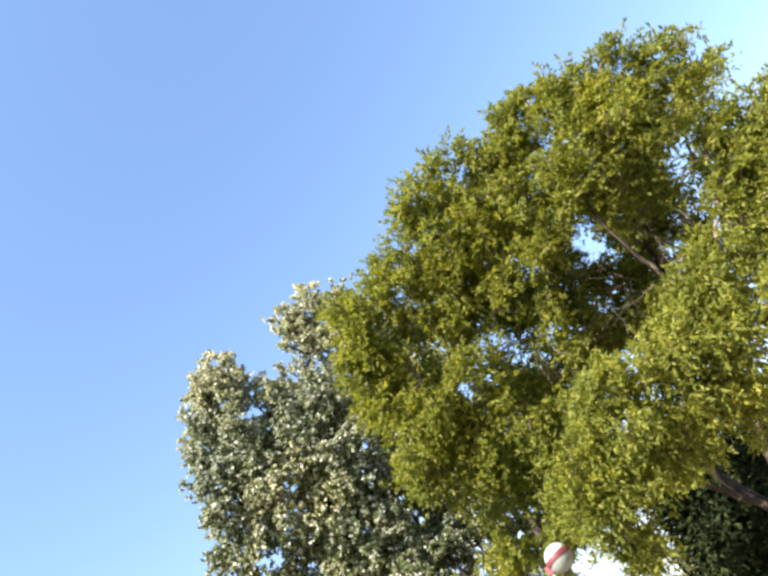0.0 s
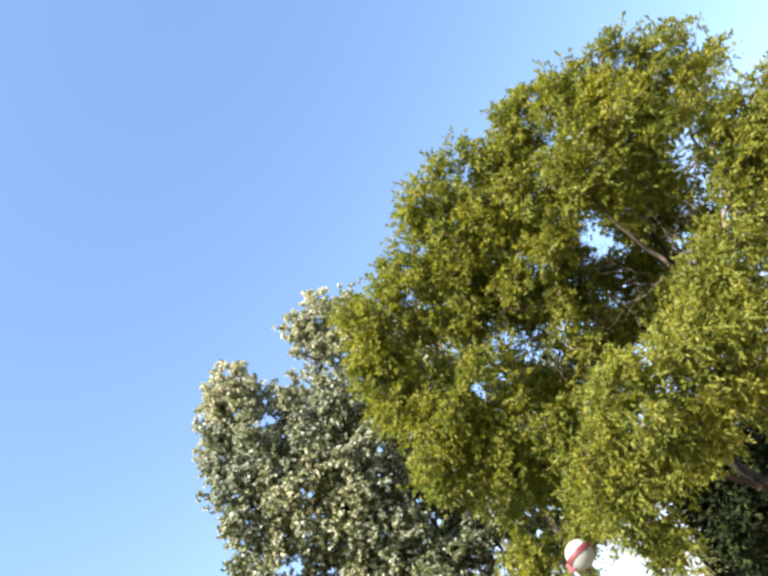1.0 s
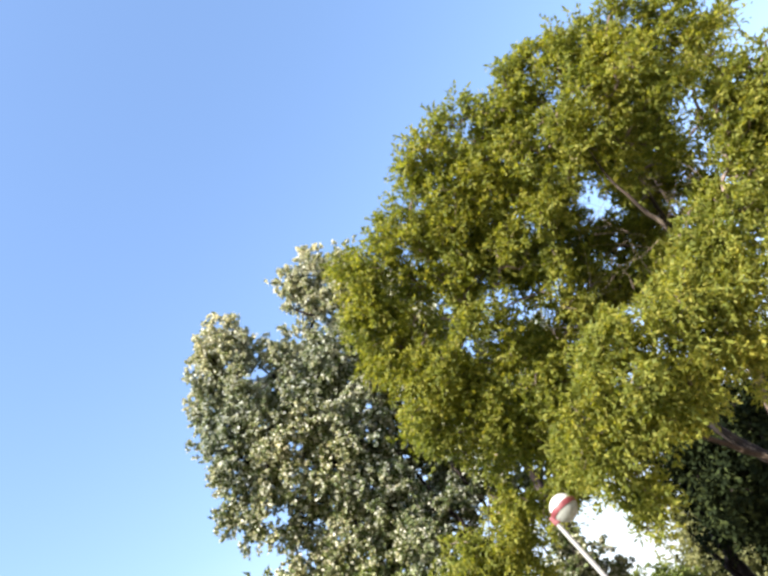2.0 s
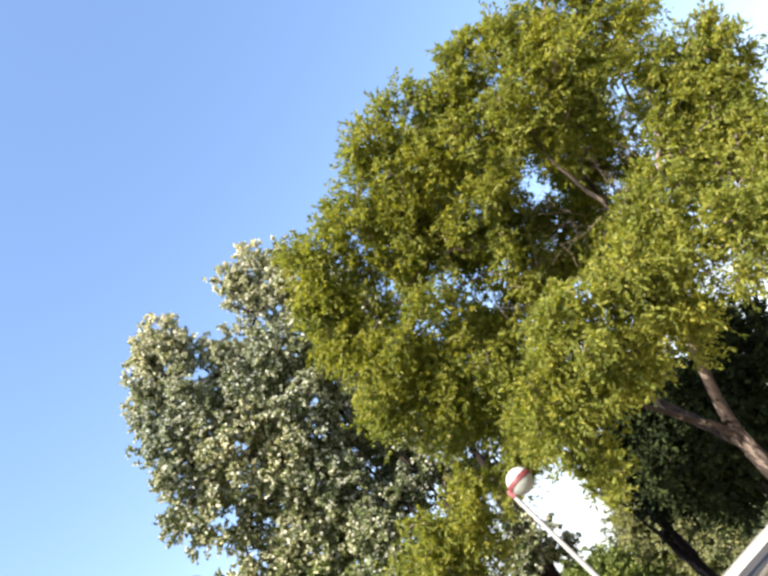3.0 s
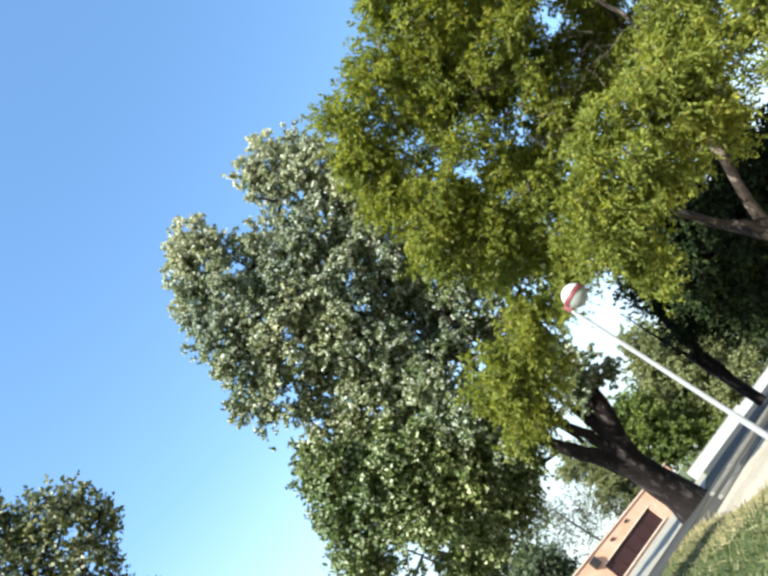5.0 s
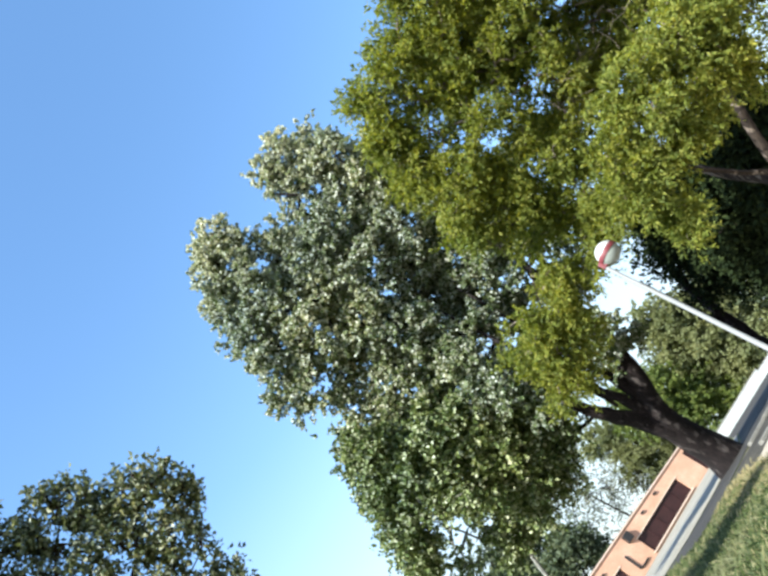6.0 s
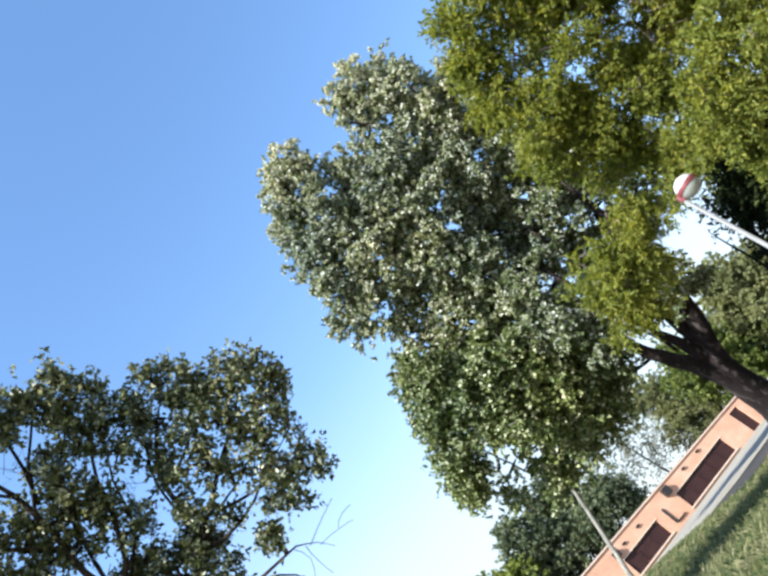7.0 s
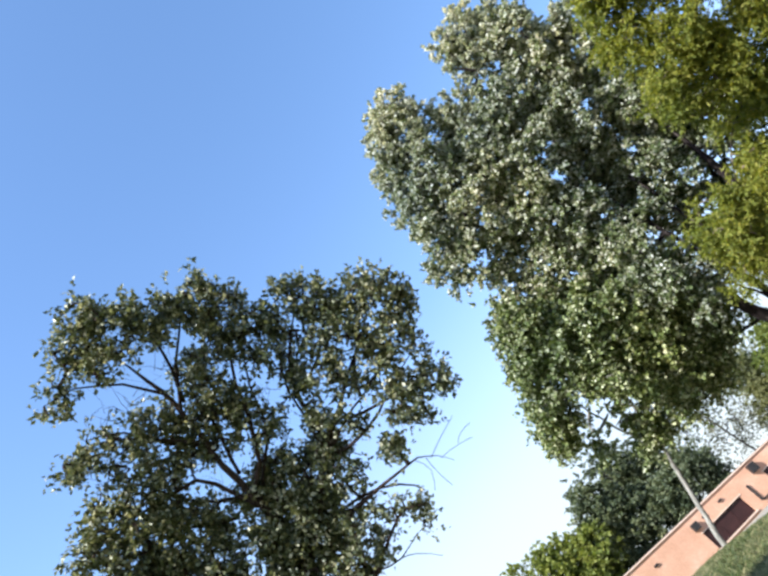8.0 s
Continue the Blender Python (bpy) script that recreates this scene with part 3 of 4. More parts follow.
tree("shade_tree", "large yellow-green shade tree with fine feathery leaves and warm brown limbs", (9.05, 11.75, rise(9.05, 11.75)),
     [(9.02, 11.8, 0.2, 0.32), (9.1, 11.6, 1.0, 0.2), (9.17, 11.41, 1.94, 0.165), (9.2, 11.2, 2.6, 0.135), (9.34, 10.78, 3.42, 0.1), (9.34, 10.24, 3.95, 0.1), (9.4, 9.4, 5.2, 0.08), (9.5, 8.6, 6.6, 0.05), (9.4, 7.6, 8.0, 0.025)],
     [[(9.18, 11.2, 2.55, 0.085), (8.66, 11.05, 3.25, 0.06), (7.9, 10.74, 4.05, 0.045), (7.19, 10.28, 4.96, 0.035), (6.2, 9.9, 6.6, 0.03), (5.6, 9.2, 7.8, 0.015)],
      [(9.33, 9.9, 4.5, 0.06), (8.69, 8.52, 5.41, 0.05), (8.26, 7.60, 5.87, 0.042), (8.06, 7.30, 6.32, 0.036), (7.96, 7.14, 6.71, 0.03), (8.00, 7.09, 7.22, 0.02), (8.16, 6.80, 8.07, 0.012)],
      [(9.2, 11.3, 2.4, 0.12), (9.3, 12.0, 4.2, 0.09), (9.2, 11.6, 6.5, 0.05), (9.0, 10.6, 8.4, 0.02)],
      [(7.9, 10.74, 4.05, 0.04), (7.2, 9.6, 4.4, 0.03), (6.6, 8.8, 4.5, 0.02), (5.9, 8.5, 4.6, 0.01)],
      [(6.6, 10.05, 5.9, 0.025), (5.7, 11.0, 6.1, 0.02), (4.8, 11.7, 5.8, 0.015), (4.1, 12.1, 5.0, 0.008)]],
     SHADE_LEFT_LOBES + SHADE_TOP_LOBES + SHADE_RIGHT_LOBES + SHADE_FRONT_LOBES + SHADE_BACK_LOBES + SHADE_INNER_LOBES + HANGING_LOBES,
     BARK_SHADED, LEAF_NEAR, 11, twig=0.006, stout=0.03, boughs=3700, count=470000, size=0.092, aspect=0.38, spread=0.1, shoots=9, shoot_len=0.26, rise=0.12, pair=1.0, shell=0.45,
     sprays=560, spray=(0.115, 0.14), loose=0.14, voids=SHADE_VOIDS, bare=150, twig_bark=BARK_TWIG)

POPLAR_TOP_LOBES = [
    (6.27, 15.36, 15.51, 1.10), (7.26, 14.94, 15.40, 0.73), (5.53, 15.44, 15.57, 0.63), (6.27, 15.78, 14.40, 1.00), (7.40, 15.33, 13.78, 1.35), (3.01, 16.27, 15.43, 0.86),
    (2.17, 16.68, 15.23, 0.77), (1.85, 17.14, 14.52, 0.91), (3.12, 16.66, 14.27, 1.15), (2.12, 17.29, 13.63, 0.99), (1.29, 17.82, 13.44, 0.67), (1.86, 17.96, 12.30, 1.04),
    (1.06, 18.73, 11.69, 0.63), (1.79, 18.62, 11.05, 0.95), (4.38, 16.38, 14.12, 0.65), (4.67, 16.59, 13.11, 1.12), (3.31, 17.13, 12.49, 1.27), (5.77, 16.24, 13.20, 1.13),
    (8.10, 15.82, 12.81, 1.36), (2.95, 15.98, 15.98, 0.5), (2.5, 16.1, 15.9, 0.42), (5.8, 15.2, 15.85, 0.4), (5.62, 16.9, 14.99, 0.5), (4.72, 17.15, 15.3, 0.42),
]
POPLAR_MID_LOBES = [
    (4.92, 16.72, 11.42, 1.23), (3.43, 17.73, 10.97, 1.23), (2.62, 18.71, 10.00, 0.71), (6.14, 16.36, 11.85, 1.11), (5.08, 17.43, 10.10, 0.88), (3.92, 18.15, 9.44, 1.07),
    (4.93, 17.88, 8.65, 1.01), (3.03, 18.87, 8.98, 0.73), (3.83, 18.71, 8.17, 0.92), (4.80, 18.60, 7.55, 0.78), (5.95, 17.85, 8.27, 0.76), (7.07, 17.04, 9.53, 0.84),
    (7.40, 17.64, 8.26, 0.78), (8.47, 17.12, 8.67, 0.76), (8.33, 16.68, 9.93, 1.12), (9.55, 16.71, 8.68, 0.96), (7.84, 16.36, 10.88, 1.12), (9.17, 17.54, 7.61, 0.64),
    (5.77, 18.39, 7.51, 0.71),
]
POPLAR_BACK_LOBES = [
    (5.39, 19.27, 14.16, 1.84, 0.63), (8.44, 18.55, 13.90, 2.05, 0.63), (4.88, 20.36, 11.73, 1.80, 0.63), (8.54, 19.52, 11.16, 1.84, 0.45), (6.10, 21.10, 9.50, 1.48, 0.63), (10.89, 18.38, 11.10, 1.84, 0.54),
    (8.22, 20.20, 8.19, 1.12, 0.72), (3.03, 19.37, 13.85, 1.28, 0.63), (5.43, 20.03, 6.55, 0.73, 1.26), (5.58, 20.43, 5.13, 0.58, 1.08), (4.59, 21.01, 4.97, 0.65, 1.26), (6.65, 17.64, 10.58, 0.82, 1.62),
    (6.74, 18.28, 9.42, 0.75, 1.62), (5.82, 18.52, 10.21, 0.68, 1.44), (8.49, 17.54, 9.64, 0.76, 1.26),
]
POPLAR_LOW_LOBES = [
    (7.00, 16.58, 5.51, 0.36, 0.7), (7.01, 16.79, 4.94, 0.38, 0.8), (6.90, 17.07, 4.56, 0.33, 0.8), (7.74, 17.41, 4.57, 0.24, 0.6), (8.19, 17.49, 4.48, 0.19, 0.6), (9.47, 18.03, 6.76, 0.50, 0.8),
    (8.75, 18.07, 7.28, 0.59, 0.8), (10.15, 17.62, 7.72, 0.60, 0.7), (1.97, 19.30, 9.14, 0.85), (2.59, 19.35, 8.14, 0.87), (3.34, 19.22, 7.31, 0.89), (4.30, 19.11, 6.69, 0.77),
    (1.27, 19.81, 9.30, 0.60),
]
POPLAR_FRONT_LOBES = [
    (4.37, 17.31, 6.57, 0.80), (5.17, 17.16, 6.14, 0.72), (5.01, 17.44, 5.34, 0.47, 0.8), (4.42, 17.43, 5.95, 0.52), (4.40, 17.11, 7.27, 0.67), (5.81, 17.29, 5.69, 0.52, 0.8),
]
POPLAR_VOIDS = [
    (6.20, 16.71, 10.38, 0.19), (6.01, 17.27, 9.60, 0.26), (6.29, 17.50, 8.99, 0.17), (2.04, 19.17, 9.30, 0.20), (4.97, 19.86, 6.15, 0.20), (8.85, 17.44, 7.83, 0.26),
    (7.89, 17.26, 8.91, 0.17),
]
POPLAR_FORK_LIMBS = [
    [(7.16, 18.6, 3.4, 0.07), (6.97, 18.39, 3.93, 0.06), (6.76, 17.64, 4.78, 0.04), (6.5, 17.2, 6.2, 0.02)],
    [(7.1, 18.5, 3.6, 0.07), (7.05, 18.0, 4.1, 0.05), (7.04, 17.58, 4.65, 0.04), (7.0, 17.2, 6.0, 0.02)],
    [(7.3, 18.5, 3.6, 0.08), (7.3, 18.0, 4.0, 0.055), (7.27, 17.6, 4.4, 0.04), (7.3, 17.1, 5.8, 0.02)],
    [(6.9, 18.5, 3.6, 0.07), (6.6, 18.25, 4.1, 0.05), (6.28, 17.96, 4.61, 0.035), (5.8, 17.5, 6.0, 0.015)],
    [(6.55, 18.6, 3.7, 0.06), (6.29, 18.11, 4.34, 0.04), (5.9, 17.9, 5.0, 0.03), (5.5, 17.8, 6.2, 0.015)],
]
tree("white_poplar", "tall white poplar with silvery grey-green leaves and a dark forked trunk", (7.65, 20.4, rise(7.65, 20.4)),
     [(7.85, 20.4, 0.3, 0.68), (7.76, 20.2, 0.9, 0.52), (7.55, 19.85, 1.6, 0.45), (7.3, 19.4, 2.3, 0.4), (7.25, 18.98, 2.85, 0.37), (7.44, 18.56, 3.54, 0.36), (7.58, 18.04, 4.27, 0.32), (7.72, 17.60, 4.94, 0.24), (7.9, 17.3, 5.9, 0.17), (8.1, 16.9, 7.8, 0.09), (8.2, 16.6, 9.5, 0.03)],
     [[(7.68, 20.1, 1.1, 0.2), (7.36, 19.6, 1.8, 0.27), (6.67, 18.98, 3.09, 0.24), (5.88, 18.45, 4.23, 0.17), (5.47, 17.89, 5.27, 0.12), (4.9, 17.6, 7.2, 0.09), (4.3, 17.6, 9.5, 0.06), (3.6, 17.4, 12.6, 0.03)],
      [(7.3, 19.3, 2.2, 0.12), (7.0, 18.9, 2.9, 0.17), (6.70, 18.44, 3.77, 0.14), (6.41, 18.14, 4.51, 0.1), (6.1, 17.8, 6.0, 0.07), (5.7, 17.5, 8.4, 0.05), (5.5, 17.2, 11.0, 0.03)],
      [(7.28, 18.9, 2.8, 0.12), (7.16, 18.6, 3.4, 0.15), (7.01, 18.21, 4.19, 0.1), (6.92, 17.94, 4.73, 0.08), (6.7, 17.7, 6.4, 0.05), (6.6, 17.4, 9.0, 0.03)],
      [(7.4, 18.6, 4.2, 0.16), (7.9, 18.2, 5.6, 0.12), (8.6, 17.8, 8.0, 0.09), (9.0, 17.6, 10.5, 0.04)]] + POPLAR_FORK_LIMBS,
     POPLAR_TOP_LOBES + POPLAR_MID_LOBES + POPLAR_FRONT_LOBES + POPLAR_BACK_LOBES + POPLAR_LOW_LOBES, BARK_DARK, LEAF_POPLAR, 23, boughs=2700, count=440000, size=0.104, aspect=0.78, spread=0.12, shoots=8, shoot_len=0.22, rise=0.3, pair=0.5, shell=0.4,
     sprays=520, spray=(0.17, 0.26), loose=0.14, voids=POPLAR_VOIDS)

GARDEN_CROWN_LOBES = [
    (-6.42, 7.60, 8.60, 0.34), (-6.10, 7.65, 8.41, 0.32), (-6.83, 7.81, 8.40, 0.29), (-7.12, 7.86, 8.21, 0.22), (-7.34, 8.04, 8.01, 0.21), (-6.57, 7.88, 8.19, 0.31),
    (-5.82, 7.85, 8.17, 0.33), (-5.35, 7.94, 8.05, 0.35), (-4.96, 8.05, 7.93, 0.33), (-6.29, 7.93, 8.00, 0.24), (-5.84, 8.07, 8.01, 0.23), (-5.20, 8.29, 7.62, 0.33),
    (-4.67, 8.29, 7.62, 0.33), (-4.47, 8.56, 7.30, 0.32, 0.9), (-3.98, 8.52, 7.20, 0.34), (-3.71, 8.56, 6.83, 0.33), (-3.18, 8.48, 6.59, 0.35), (-2.96, 8.56, 6.16, 0.33),
]
GARDEN_RIGHT_LOBES = [
    (-5.02, 8.65, 7.35, 0.36, 0.6), (-4.68, 8.84, 6.91, 0.43, 0.6), (-4.12, 8.77, 6.63, 0.39, 0.7), (-3.66, 8.76, 6.27, 0.38, 0.75), (-3.25, 8.79, 5.88, 0.36, 0.9), (-3.38, 9.18, 5.29, 0.28, 0.9),
    (-3.18, 9.26, 5.09, 0.15), (-3.70, 9.13, 5.68, 0.38, 0.8), (-3.74, 9.45, 5.17, 0.30, 0.9), (-4.21, 9.12, 6.08, 0.39, 0.6), (-4.78, 9.14, 6.44, 0.39, 0.5), (-4.41, 9.44, 5.61, 0.32, 0.5),
    (-4.18, 9.72, 5.07, 0.27, 0.7), (-4.88, 9.45, 5.96, 0.36, 0.5), (-5.44, 9.87, 5.67, 0.40, 0.7), (-5.01, 9.89, 5.27, 0.36, 0.7), (-4.88, 10.11, 4.47, 0.22), (-4.52, 10.17, 4.25, 0.20),
    (-5.34, 10.36, 4.22, 0.31, 0.8),
]
GARDEN_LEFT_LOBES = [
    (-5.73, 8.67, 7.37, 0.41), (-5.84, 9.06, 6.95, 0.41), (-5.53, 9.36, 6.54, 0.40, 0.7), (-6.45, 8.89, 7.25, 0.34), (-6.88, 8.82, 7.33, 0.29, 0.8), (-6.43, 9.23, 6.88, 0.41),
    (-6.97, 9.24, 6.85, 0.39), (-7.29, 8.96, 7.04, 0.29, 0.7), (-7.51, 8.50, 7.49, 0.26, 0.6), (-7.75, 8.52, 7.35, 0.19), (-7.15, 8.56, 7.46, 0.19, 0.4), (-7.93, 9.00, 6.82, 0.30, 0.9),
    (-8.33, 9.10, 6.60, 0.28, 0.9), (-7.60, 9.19, 6.58, 0.38), (-7.22, 9.48, 6.36, 0.38), (-6.91, 9.76, 5.97, 0.41),
]
GARDEN_LOW_LOBES = [
    (-8.01, 9.39, 6.20, 0.41, 1.4), (-7.61, 9.71, 5.91, 0.41, 1.4), (-7.15, 9.99, 5.48, 0.42, 1.4), (-6.11, 9.92, 5.81, 0.36, 1.12), (-6.39, 10.18, 5.29, 0.43, 1.4), (-5.87, 10.23, 5.02, 0.43, 1.4),
    (-5.34, 10.18, 4.72, 0.34, 0.98), (-5.84, 10.36, 4.40, 0.35, 1.12), (-8.15, 9.64, 5.62, 0.47, 1.4), (-7.49, 10.09, 5.03, 0.55, 1.4), (-6.63, 10.42, 4.58, 0.56, 1.4), (-6.08, 10.66, 3.98, 0.42, 1.4),
    (-5.84, 10.15, 5.54, 0.36, 1.5), (-5.46, 10.20, 5.31, 0.33, 1.5), (-6.42, 10.51, 4.94, 0.40, 1.5), (-5.74, 9.93, 6.07, 0.33, 1.2), (-4.99, 9.90, 5.66, 0.33, 1),
]
GARDEN_VOIDS = [
    (-5.95, 8.43, 7.65, 0.24), (-6.60, 8.47, 7.62, 0.22), (-7.04, 8.45, 7.61, 0.17), (-7.59, 8.73, 7.14, 0.18), (-6.41, 9.62, 6.23, 0.22), (-5.12, 9.10, 6.64, 0.14),
    (-4.66, 9.53, 5.56, 0.22), (-4.43, 9.01, 6.34, 0.13), (-4.33, 8.71, 6.81, 0.11), (-4.81, 8.57, 7.20, 0.14), (-5.34, 9.47, 6.10, 0.14), (-6.11, 9.44, 6.42, 0.11),
]
GARDEN_RIGHT_LIMBS = [
    [(-4.93, 9.76, 5.69, 0.049), (-4.84, 9.48, 6.04, 0.041), (-4.80, 9.19, 6.38, 0.033), (-4.52, 8.85, 6.76, 0.025), (-4.10, 8.62, 7.08, 0.010)],
    [(-4.91, 9.75, 5.72, 0.049), (-4.52, 9.47, 5.83, 0.037), (-4.17, 9.26, 6.01, 0.029), (-3.61, 8.97, 6.25, 0.021), (-3.04, 8.60, 6.53, 0.008)],
    [(-4.98, 9.83, 5.52, 0.033), (-4.38, 9.58, 5.34, 0.025), (-3.81, 9.36, 5.51, 0.016), (-3.20, 9.12, 5.61, 0.007)],
    [(-5.74, 10.27, 5.10, 0.053), (-5.25, 10.10, 4.80, 0.041), (-4.81, 9.93, 4.72, 0.028), (-4.42, 9.84, 4.66, 0.02), (-4.10, 9.74, 4.61, 0.013), (-3.87, 9.78, 4.44, 0.005), (-3.72, 9.82, 4.25, 0.002)],
]
GARDEN_LEFT_LIMBS = [
    [(-6.10, 10.35, 4.90, 0.066), (-6.16, 9.96, 5.49, 0.061), (-6.19, 9.66, 5.90, 0.057), (-6.25, 9.35, 6.26, 0.045), (-6.22, 9.12, 6.68, 0.041), (-6.21, 8.88, 7.06, 0.037), (-6.24, 8.60, 7.46, 0.033), (-6.41, 8.12, 8.03, 0.010)],
    [(-6.19, 9.68, 5.85, 0.045), (-5.82, 9.51, 6.08, 0.037), (-5.57, 9.19, 6.50, 0.033), (-5.37, 8.82, 6.94, 0.025), (-5.03, 8.54, 7.40, 0.018), (-4.62, 8.22, 7.65, 0.008)],
    [(-6.16, 9.94, 5.52, 0.033), (-6.39, 9.64, 5.98, 0.033), (-6.70, 9.40, 6.42, 0.029), (-7.29, 9.32, 6.51, 0.025), (-7.95, 9.27, 6.64, 0.010)],
]
GARDEN_UPPER_LIMBS = [
    [(-6.22, 8.64, 7.41, 0.025), (-6.57, 8.30, 7.77, 0.018), (-7.07, 7.98, 7.98, 0.011), (-7.46, 7.87, 7.96, 0.005)],
    [(-6.24, 8.84, 7.12, 0.029), (-5.82, 8.44, 7.59, 0.021), (-5.37, 8.12, 7.90, 0.015), (-4.99, 7.93, 8.15, 0.007)],
    [(-6.24, 9.13, 6.66, 0.025), (-6.80, 8.82, 7.15, 0.016), (-7.33, 8.58, 7.45, 0.010), (-7.81, 8.44, 7.42, 0.005)],
]
GARDEN_TWIGS = [
    [(-3.95, 9.77, 4.48, 0.0062), (-3.57, 9.69, 4.62, 0.0043), (-3.33, 9.64, 4.67, 0.0025)],
    [(-4.00, 9.76, 4.52, 0.0062), (-4.00, 9.85, 4.23, 0.0037), (-3.96, 9.91, 4.03, 0.0025)],
    [(-3.85, 9.79, 4.39, 0.0043), (-3.50, 9.77, 4.35, 0.0031), (-3.31, 9.75, 4.30, 0.0019)],
    [(-3.53, 9.76, 4.37, 0.0037), (-3.38, 9.72, 4.45, 0.0025), (-3.22, 9.69, 4.46, 0.0019)],
    [(-4.15, 9.74, 4.61, 0.0050), (-4.06, 9.81, 4.36, 0.0031), (-4.19, 9.89, 4.14, 0.0019)],
]
GARDEN_LOW_TWIGS = [
    [(-6.14, 10.50, 3.84, 0.04), (-5.55, 10.42, 3.98, 0.03), (-5.04, 10.19, 4.19, 0.022), (-4.67, 10.07, 4.27, 0.014), (-4.36, 10.02, 4.08, 0.004)],
    [(-5.50, 10.43, 3.99, 0.014), (-5.15, 10.37, 3.89, 0.01), (-4.78, 10.26, 3.97, 0.006), (-4.54, 10.27, 3.93, 0.003)],
    [(-5.19, 10.37, 3.90, 0.009), (-4.95, 10.40, 3.81, 0.006), (-4.68, 10.46, 3.55, 0.003)],
]
GARDEN_FINE_LIMBS = [
    [(-5.70, 10.20, 5.09, 0.029), (-5.19, 9.89, 5.48, 0.024), (-4.57, 9.55, 5.66, 0.019), (-3.87, 9.24, 5.75, 0.013), (-3.19, 8.94, 5.85, 0.008)],
    [(-5.06, 9.84, 5.56, 0.029), (-4.93, 9.49, 5.97, 0.022), (-4.87, 9.16, 6.45, 0.016), (-4.64, 8.85, 6.88, 0.009)],
    [(-4.46, 9.51, 5.65, 0.029), (-3.95, 9.44, 5.47, 0.020), (-3.45, 9.35, 5.29, 0.012)],
    [(-4.14, 9.36, 5.72, 0.029), (-3.90, 9.09, 6.05, 0.020), (-3.50, 8.80, 6.31, 0.012)],
    [(-4.86, 9.22, 6.35, 0.029), (-4.32, 9.00, 6.41, 0.020), (-3.80, 8.70, 6.68, 0.012)],
    [(-6.20, 9.86, 5.86, 0.029), (-6.83, 9.58, 6.23, 0.022), (-7.24, 9.28, 6.73, 0.016), (-7.54, 8.94, 7.20, 0.009)],
    [(-6.57, 9.88, 5.78, 0.029), (-7.24, 9.68, 6.12, 0.022), (-7.72, 9.32, 6.61, 0.016), (-7.96, 9.05, 7.05, 0.009)],
    [(-6.13, 9.28, 6.62, 0.029), (-6.66, 9.06, 7.02, 0.022), (-7.01, 8.75, 7.43, 0.016), (-7.46, 8.58, 7.62, 0.009)],
    [(-6.08, 9.03, 6.97, 0.029), (-6.65, 8.91, 7.22, 0.020), (-7.26, 8.87, 7.28, 0.012)],
    [(-6.17, 9.60, 6.17, 0.029), (-5.97, 9.09, 6.88, 0.022), (-5.68, 8.70, 7.34, 0.016), (-5.16, 8.39, 7.60, 0.009)],
    [(-6.11, 8.83, 7.24, 0.029), (-5.88, 8.33, 7.79, 0.022), (-5.81, 8.03, 8.13, 0.016), (-5.84, 7.78, 8.48, 0.009)],
    [(-6.09, 9.86, 5.87, 0.029), (-5.52, 9.44, 6.28, 0.022), (-5.24, 8.97, 6.82, 0.016), (-4.91, 8.58, 7.35, 0.009)],
    [(-5.71, 10.27, 4.90, 0.029), (-5.05, 10.11, 4.89, 0.022), (-4.52, 10.10, 4.62, 0.016), (-4.28, 10.20, 4.32, 0.009)],
]
tree("garden_tree", "small spreading tree with sparse mid-green leaves and bare crooked branches", (-7.7, 10.9, rise(-7.7, 10.9)),
     [(-7.7, 10.9, 0.1, 0.2), (-7.6, 10.85, 1.6, 0.16), (-7.3, 10.75, 3.2, 0.14), (-6.39, 10.44, 4.67, 0.12), (-5.87, 10.28, 5.04, 0.1), (-5.27, 9.96, 5.44, 0.085), (-4.91, 9.75, 5.72, 0.07)],
     GARDEN_RIGHT_LIMBS + GARDEN_LEFT_LIMBS + GARDEN_UPPER_LIMBS + GARDEN_FINE_LIMBS + GARDEN_TWIGS + GARDEN_LOW_TWIGS,
     GARDEN_CROWN_LOBES + GARDEN_RIGHT_LOBES + GARDEN_LEFT_LOBES + GARDEN_LOW_LOBES, BARK_WOOD, LEAF_LEFT, 37, boughs=3600, count=82000, size=0.08, aspect=0.62, spread=0.055, shoots=4, shoot_len=0.15, rise=0.3, pair=0.5, shell=0.45,
     twig=0.0078, stout=0.034, sprays=420, spray=(0.05, 0.22), loose=0.24, voids=GARDEN_VOIDS, bare=110)

YOUNG_OUTER_LOBES = [
    (1.02, 18.37, 8.76, 0.60), (0.81, 18.93, 7.89, 0.68), (0.49, 19.87, 7.24, 0.64), (1.49, 18.57, 7.86, 0.82), (1.59, 19.17, 6.83, 0.93), (0.62, 20.86, 6.34, 0.71),
    (0.32, 21.70, 5.84, 0.48), (2.24, 18.52, 7.28, 0.92), (3.14, 18.49, 7.01, 0.92), (2.47, 19.24, 6.00, 1.06), (3.63, 19.01, 5.98, 1.06), (3.46, 20.11, 4.99, 1.06),
    (2.26, 21.13, 4.90, 0.56, 0.6), (1.25, 22.15, 5.15, 0.46, 0.6), (2.53, 21.78, 4.32, 0.72, 0.7), (4.49, 19.61, 5.07, 0.93), (4.48, 20.62, 4.28, 0.6, 0.7),
    (4.90, 18.80, 5.87, 0.81), (5.34, 19.51, 4.93, 0.68),
]
